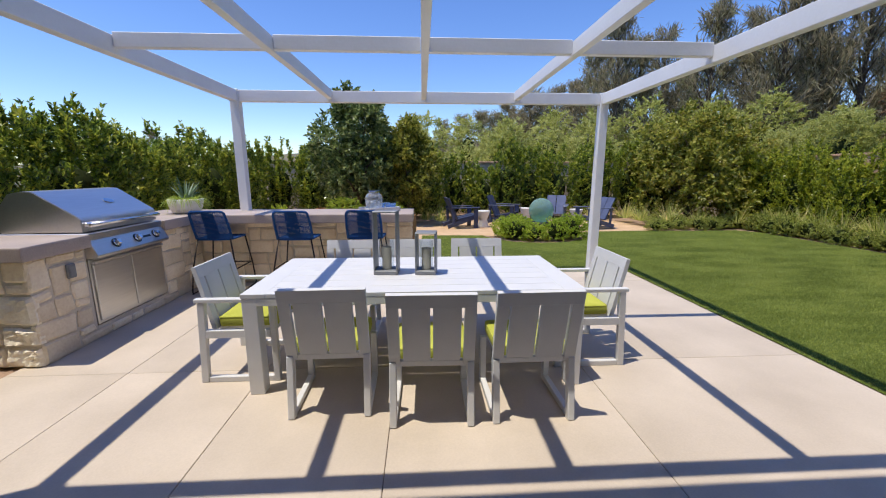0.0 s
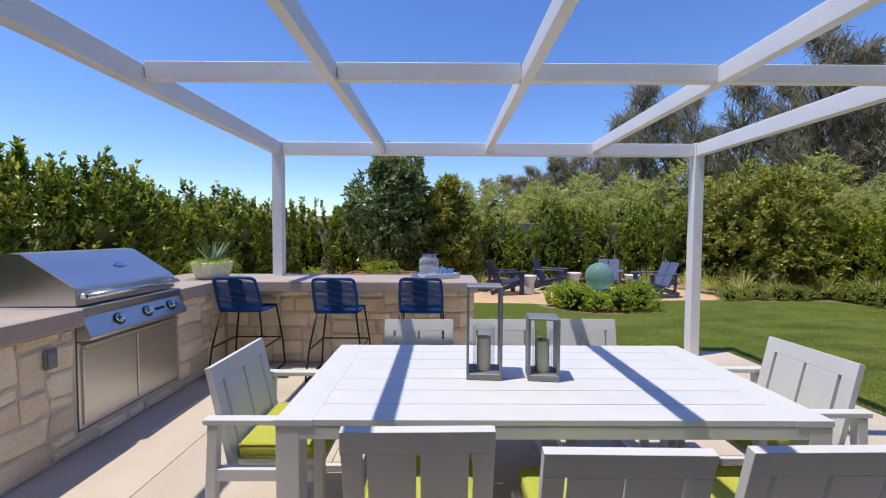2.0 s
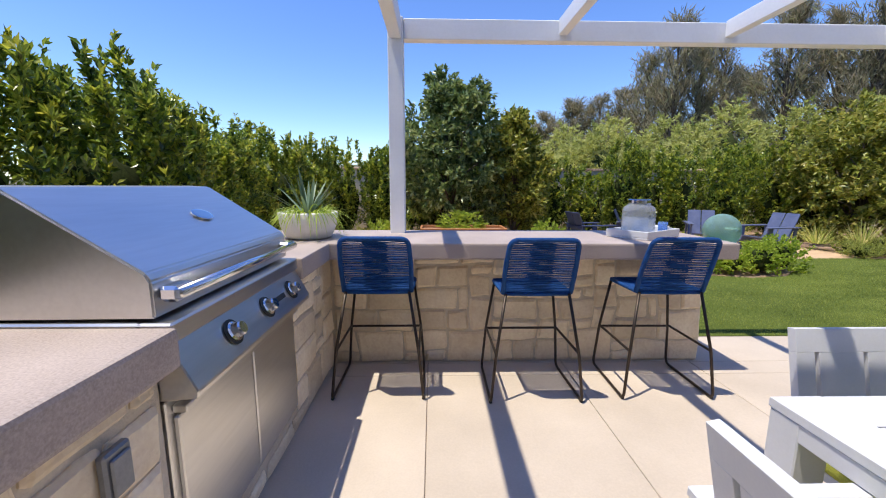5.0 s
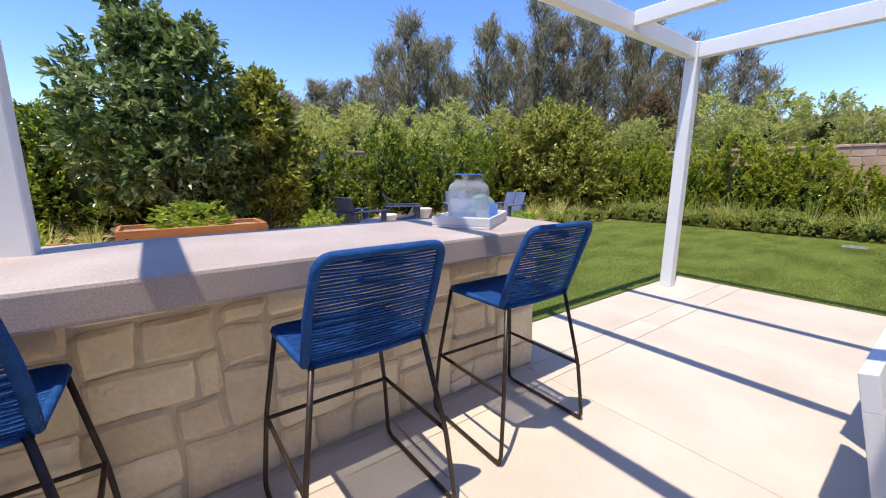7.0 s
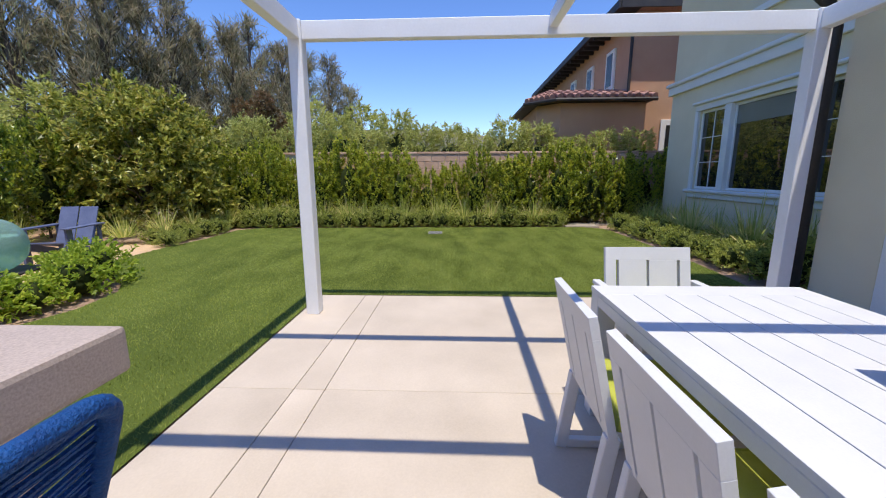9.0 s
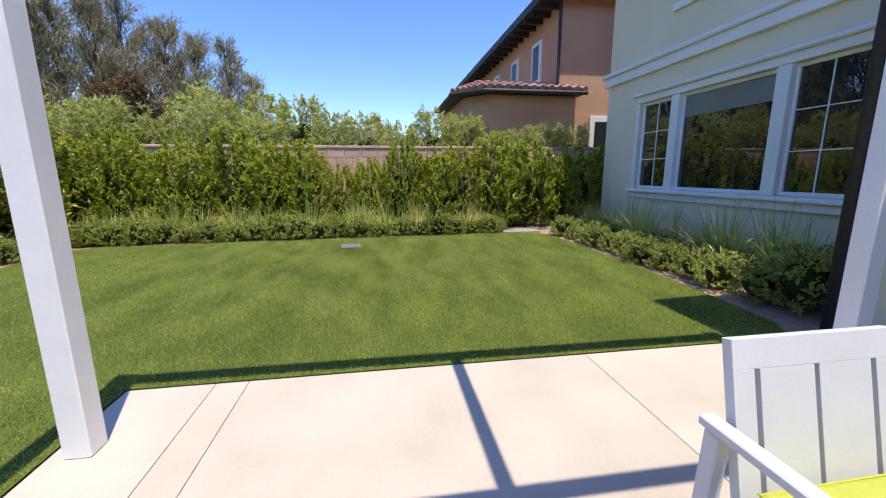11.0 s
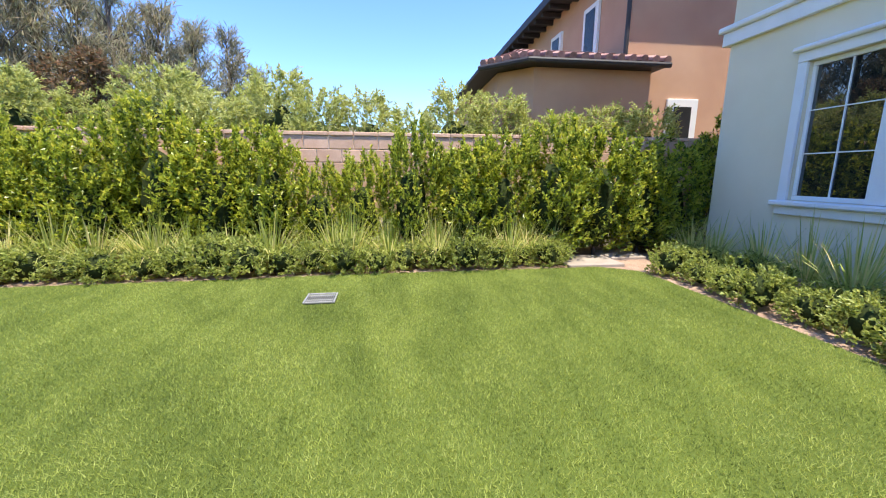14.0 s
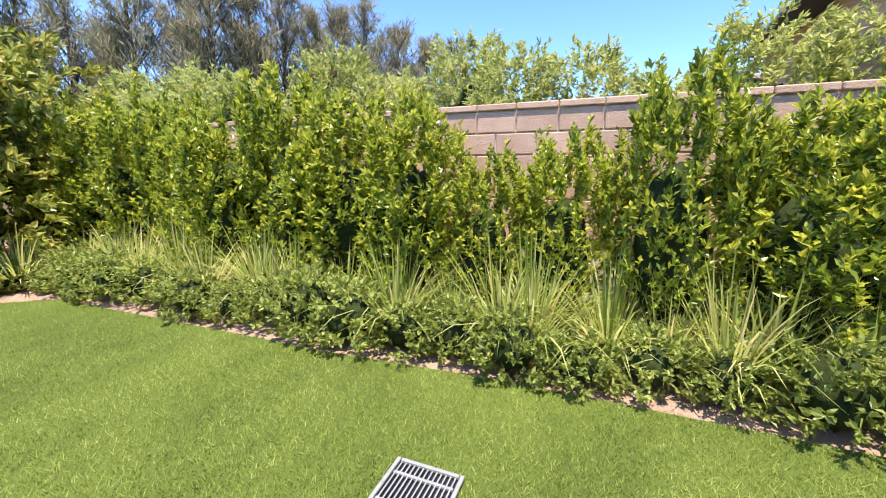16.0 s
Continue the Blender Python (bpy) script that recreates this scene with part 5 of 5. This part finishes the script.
def make_tray():
    m = pose(-0.155, 5.80, TOP, 0, 0, 34)
    t = thing("serving_tray", m, "white lacquered square serving tray on the bar", "tray")
    hx, hy = 0.245, 0.165
    part("base", box(-hx, hx, -hy, hy, 0.0, 0.014, 0.003), WHITE_METAL, t)
    for s in (-1, 1):
        a, b = sorted((s * hx, s * (hx - 0.012)))
        part("rim", box(a, b, -hy, hy, 0.0145, 0.062, 0.003), WHITE_METAL, t)
        a, b = sorted((s * hy, s * (hy - 0.012)))
        part("rim", box(-hx + 0.0125, hx - 0.0125, a, b, 0.0145, 0.062, 0.003), WHITE_METAL, t)
    d = thing("drink_dispenser", m @ pose(-0.085, 0.0, 0.0145), "clear glass drink dispenser jar with metal lid and tap", "drink dispenser")
    part("jar", lathe([(0.108, 0.0), (0.118, 0.012), (0.118, 0.185), (0.110, 0.215), (0.082, 0.235), (0.078, 0.25), (0.078, 0.2515)], 32), WATER_GLASS, d, "clear ribbed glass jar", smooth=True)
    part("water", lathe([(0.10, 0.0165), (0.111, 0.018), (0.111, 0.135), (0.02, 0.1355)], 28), WATER, d, "pale blue water", smooth=True)
    part("lid", lathe([(0.083, 0.2515), (0.084, 0.272), (0.074, 0.278), (0.02, 0.280)], 28), STEEL_BRIGHT, d, "shiny metal screw lid")
    part("tap", tube(rounded([(0.117, -0.0, 0.04), (0.15, -0.0, 0.04), (0.155, 0.0, 0.015)], 0.012), 0.008, 8), STEEL_BRIGHT, d)
    first = None
    for k, (x, y) in enumerate(((0.10, 0.095), (0.19, 0.10), (0.10, -0.10), (0.19, -0.06))):
        mm = m @ pose(x, y, 0.0145)
        if first is None:
            first = tagged(part("tumbler", lathe([(0.029, 0.0), (0.036, 0.095), (0.033, 0.095), (0.027, 0.006)], 18, m=None), BLUE_GLASS, None, m=mm, smooth=True), "pale blue glass tumbler on the tray", "glass", "tumblers")
        else:
            copy_thing(first, mm)


make_tray()


# ---- lanterns ----
def make_lantern(m, w, d, h, cz):
    l = thing("lantern", m, "grey metal candle lantern with glass cylinder and pillar candle", "lantern", "lanterns on the table")
    part("base", box(-w / 2, w / 2, -d / 2, d / 2, 0.0, 0.035, 0.004), GREY_METAL, l)
    for s in (-1, 1):
        a, b = sorted((s * w / 2, s * (w / 2 - 0.014)))
        part("side_panel", box(a, b, -d / 2, d / 2, 0.0355, h - 0.0125, 0.003), GREY_METAL, l)
    part("top_plate", box(-w / 2, w / 2, -d / 2, d / 2, h - 0.012, h, 0.003), GREY_METAL, l)
    r = min(w, d) * 0.36
    ob = part("glass_cylinder", lathe([(r, 0.0355), (r, cz + 0.10)], 24, cap=False), GLASS, l, "clear glass cylinder", smooth=True)
    ob.visible_shadow = False
    candle = part("candle", lathe([(0.038, 0.036), (0.038, cz + 0.035), (0.034, cz + 0.04), (0.025, cz + 0.028), (0.004, cz + 0.026)], 20), WAX, l, "ivory pillar candle", smooth=False)
    part("wick", tube([(0, 0, cz + 0.02), (0.002, 0, cz + 0.042)], 0.0015, 5), BLACK, candle)


make_lantern(pose(0.15, 3.285, 0.7305, 0, 0, -4), 0.19, 0.165, 0.50, 0.175)
make_lantern(pose(0.465, 3.26, 0.7305, 0, 0, -7), 0.165, 0.15, 0.335, 0.165)


# ---- fire-pit court ----
def make_adirondack(m, mat, label):
    c = thing("adirondack_chair", m, label, "chair", "adirondack chairs")
    for s in (-1, 1):
        a, b = sorted((s * 0.008, s * 0.27))
        part("back_board", box(a, b, -0.012, 0.012, 0.0, 0.66, 0.006, m=Matrix.Translation((0, -0.22, 0.24)) @ pose(0, 0, 0, 24)), mat, c)
    for k in range(5):
        t = k / 4
        part("seat_slat", box(-0.265, 0.265, -0.05, 0.05, -0.012, 0.012, 0.004, m=Matrix.Translation((0, -0.18 + 0.46 * t, 0.26 + 0.10 * t)) @ pose(0, 0, 0, 11)), mat, c)
    for s in (-1, 1):
        part("front_leg", box(s * 0.29 - 0.016, s * 0.29 + 0.016, 0.22, 0.34, 0.0, 0.56, 0.004), mat, c)
        part("stringer", beam((s * 0.255, 0.34, 0.33), (s * 0.255, -0.52, 0.06), 0.03, 0.11), mat, c)
        part("arm", box(s * 0.31 - 0.06, s * 0.31 + 0.06, -0.42, 0.38, 0.562, 0.584, 0.005), mat, c)
        part("arm_post", beam((s * 0.29, -0.36, 0.10), (s * 0.29, -0.38, 0.56), 0.03, 0.07), mat, c)
    part("back_brace", box(-0.33, 0.33, -0.40, -0.375, 0.50, 0.56, 0.004), mat, c)
    return c


first = make_adirondack(pose(1.62, 11.1, -0.008, 0, 0, -78), NAVY, "navy blue adirondack chair on the gravel court")
copy_thing(first, pose(2.95, 11.75, -0.008, 0, 0, -118))
second = make_adirondack(pose(4.35, 11.45, -0.008, 0, 0, 155), SUNLIT_NAVY, "navy blue adirondack chair on the gravel court, paled in colour as sunlit")
copy_thing(second, pose(5.17, 10.72, -0.008, 0, 0, 102))


def make_side_table(m):
    return tagged(part("side_table", lathe([(0.15, 0.0), (0.155, 0.02), (0.115, 0.2), (0.125, 0.25), (0.19, 0.44), (0.19, 0.46), (0.17, 0.462)], 20), CERAMIC, m=m, smooth=True), "white hourglass-shaped ceramic side table", "side table", "side tables")


table = make_side_table(pose(2.2, 11.15, -0.008))
for m in (pose(3.64, 11.95, -0.008), pose(5.0, 11.45, -0.008)):
    copy_thing(table, m)


def make_ball():
    b = thing("gazing_ball", pose(3.38, 9.62, -0.02), "large blue-green glass gazing ball on a dark pedestal", "garden ornament")
    part("pedestal", lathe([(0.20, 0.0), (0.18, 0.05), (0.10, 0.09), (0.09, 0.22), (0.26, 0.30), (0.34, 0.315), (0.34, 0.33), (0.1, 0.335)], 24), DARK_TIMBER, b, smooth=True)
    bm = bmesh.new()
    bmesh.ops.create_uvsphere(bm, u_segments=32, v_segments=20, radius=0.30)
    bmesh.ops.translate(bm, verts=bm.verts, vec=(0, 0, 0.62))
    part("ball", bm, BALL_GLASS, b, "iridescent blue-green glass sphere", smooth=True)


make_ball()


def make_raised_bed(m, lx, ly, h, seed):
    p = thing("raised_planter", m, "cedar raised planter box filled with vegetables", "planter", "raised planters")
    n = max(1, round(h / 0.19))
    bh = h / n
    for k in range(n):
        z0, z1 = k * bh + 0.002, (k + 1) * bh - 0.002
        for s in (-1, 1):
            a, b = sorted((s * ly / 2, s * (ly / 2 - 0.035)))
            part("board", box(-lx / 2, lx / 2, a, b, z0, z1, 0.004), CEDAR, p)
            a, b = sorted((s * lx / 2, s * (lx / 2 - 0.035)))
            part("board", box(a, b, -ly / 2 + 0.036, ly / 2 - 0.036, z0, z1, 0.004), CEDAR, p)
            for x in (-lx / 2 + 0.09, lx / 2 - 0.09):
                part("bolt", lathe([(0.012, 0), (0.012, 0.006)], 8, m=Matrix.Translation((x, s * (ly / 2 + 0.0), (z0 + z1) / 2)) @ pose(0, 0, 0, 90 * s)), BLACK, p)
    part("soil", box(-lx / 2 + 0.036, lx / 2 - 0.036, -ly / 2 + 0.036, ly / 2 - 0.036, 0.0, h - 0.05), SOIL, p)
    v, f = shrub_mesh("veg", 0.28, 0.8, 60, 9, 0.075, 0.04, seed, shape=0.4, upright=0.7, shoot_len=0.12, foot=0.0)
    v = v * (lx / 0.95, ly / 1.1, 1) + (0, 0, h - 0.06)
    arrays("leafy_plant", v, f, YOUNG_LEAF, p, "low leafy vegetables")


make_raised_bed(pose(-1.31, 9.35, -0.01), 1.42, 0.6, 0.70, 81)
make_raised_bed(pose(-0.10, 8.55, -0.01, 0, 0, -12), 0.75, 0.6, 0.62, 82)
make_raised_bed(pose(-2.65, 8.9, -0.01), 0.62, 0.7, 0.60, 83)


# ---- drain and stepping slabs ----
def make_drain():
    g = thing("drain_grate", pose(8.335, 5.135, 0.012, 0, 0, 91), "pale grey plastic square drain grate in the turf", "drain")
    w = 0.158
    for s in (-1, 1):
        a, b = sorted((s * w, s * (w - 0.018)))
        part("rim", box(a, b, -w, w, 0.0, 0.016, 0.003), DRAIN_GREY, g)
        part("rim", box(-w + 0.0225, w - 0.0225, a, b, 0.0, 0.016, 0.003), DRAIN_GREY, g)
    for k in range(13):
        x = -w + 0.022 + (k + 0.5) * (2 * w - 0.044) / 13
        part("bar", box(x - 0.0034, x + 0.0034, -w + 0.023, w - 0.023, 0.009, 0.014, 0.001), DRAIN_GREY, g)
    for y in (-0.075, 0.075):
        part("cross_bar", box(-w + 0.023, w - 0.023, y - 0.007, y + 0.007, 0.0, 0.0135, 0.002), DRAIN_GREY, g)
    part("sump", box(-w + 0.01, w - 0.01, -w + 0.01, w - 0.01, -0.011, -0.006), BLACK, g)


make_drain()
for x, y, w, d in ((9.83, 1.44, 0.66, 0.86), (10.25, 0.66, 0.6, 0.6)):
    tagged(part("stepping_slab", box(x - w / 2, x + w / 2, y - d / 2, y + d / 2, -0.03, 0.025, 0.01), PAVER), "pale concrete stepping slab at the lawn corner", "paver", "stepping slabs")


# ---- turf blades ----
def inside(px, py, outline):
    hit = np.zeros(len(px), bool)
    for (x0, y0), (x1, y1) in zip(outline, outline[1:] + outline[:1]):
        cross = ((y0 > py) != (y1 > py)) & (px < (x1 - x0) * (py - y0) / (y1 - y0 + 1e-12) + x0)
        hit ^= cross
    return hit


def make_turf():
    g = np.random.default_rng(90)
    n = 1500000
    px, py = g.uniform(0.4, 9.6, n), g.uniform(0.6, 10.15, n)
    keep = g.uniform(size=n) < np.clip(1.15 - 0.21 * np.hypot((px - 6.6) * 0.75, py - 4.6), 0.12, 1.0)
    keep &= inside(px, py, LAWN_OUT) & ~((abs(px - 8.335) < 0.165) & (abs(py - 5.135) < 0.165))
    p = np.stack([px[keep], py[keep]], 1)
    n = len(p)
    base = np.concatenate([p, np.zeros((n, 1))], 1)
    a = g.uniform(0, 2 * np.pi, n)
    side = np.stack([np.cos(a), np.sin(a), np.zeros(n)], 1)
    lean = np.concatenate([g.normal(0, 0.6, (n, 2)), np.ones((n, 1))], 1)
    h = g.uniform(0.010, 0.026, (n, 1))
    w = g.uniform(0.0014, 0.0028, (n, 1))
    v = np.stack([base - side * w, base + side * w, base + lean * h], 1).reshape(-1, 3)
    f = np.arange(3 * n).reshape(-1, 3)
    tagged(arrays("turf_blades", v, f, TURF), "short green turf blades of the lawn", "grass", kind="stuff")


make_turf()


# ---- pieces of the setting ----
def blocks(parent, length, height, x_from, x_to, cap_depth=0.2):
    """Running-bond blocks proud of the joints, and a cap course; the far stretches are joined."""
    rows, bh, bw = 9, (height - 0.065) / 9, 0.40
    meshes = {}

    def piece(w, h, d, key):
        if key not in meshes:
            me = bpy.data.meshes.new("block")
            b = box(-w / 2, w / 2, 0, d, -h / 2, h / 2, 0.008)
            b.to_mesh(me)
            b.free()
            me.materials.append(BLOCK)
            meshes[key] = me
        return meshes[key]

    for r in range(rows):
        k, x = 0, -(bw / 2 if r % 2 else 0)
        while x < length:
            a, b = max(x, 0), min(x + bw, length)
            x += bw
            if b - a < 0.1 or not (x_from <= a <= x_to) or r < 3:
                continue
            link_mesh("block", piece(b - a - 0.012, bh - 0.012, 0.10, round(b - a, 2)), None, parent, m=pose((a + b) / 2, 0, (r + 0.5) * bh))
    x = 0
    while x < length:
        b = min(x + bw, length)
        link_mesh("cap_block", piece(b - x - 0.01, 0.06, cap_depth + 0.04, ("cap", round(b - x, 2))), None, parent, m=pose((x + b) / 2, -0.02, height - 0.03))
        x += bw


blocks(east_wall, 17.5, 1.975, 5.0, 15.8)
blocks(north_wall, 18.2, 1.9, 30, 31)
slabs()
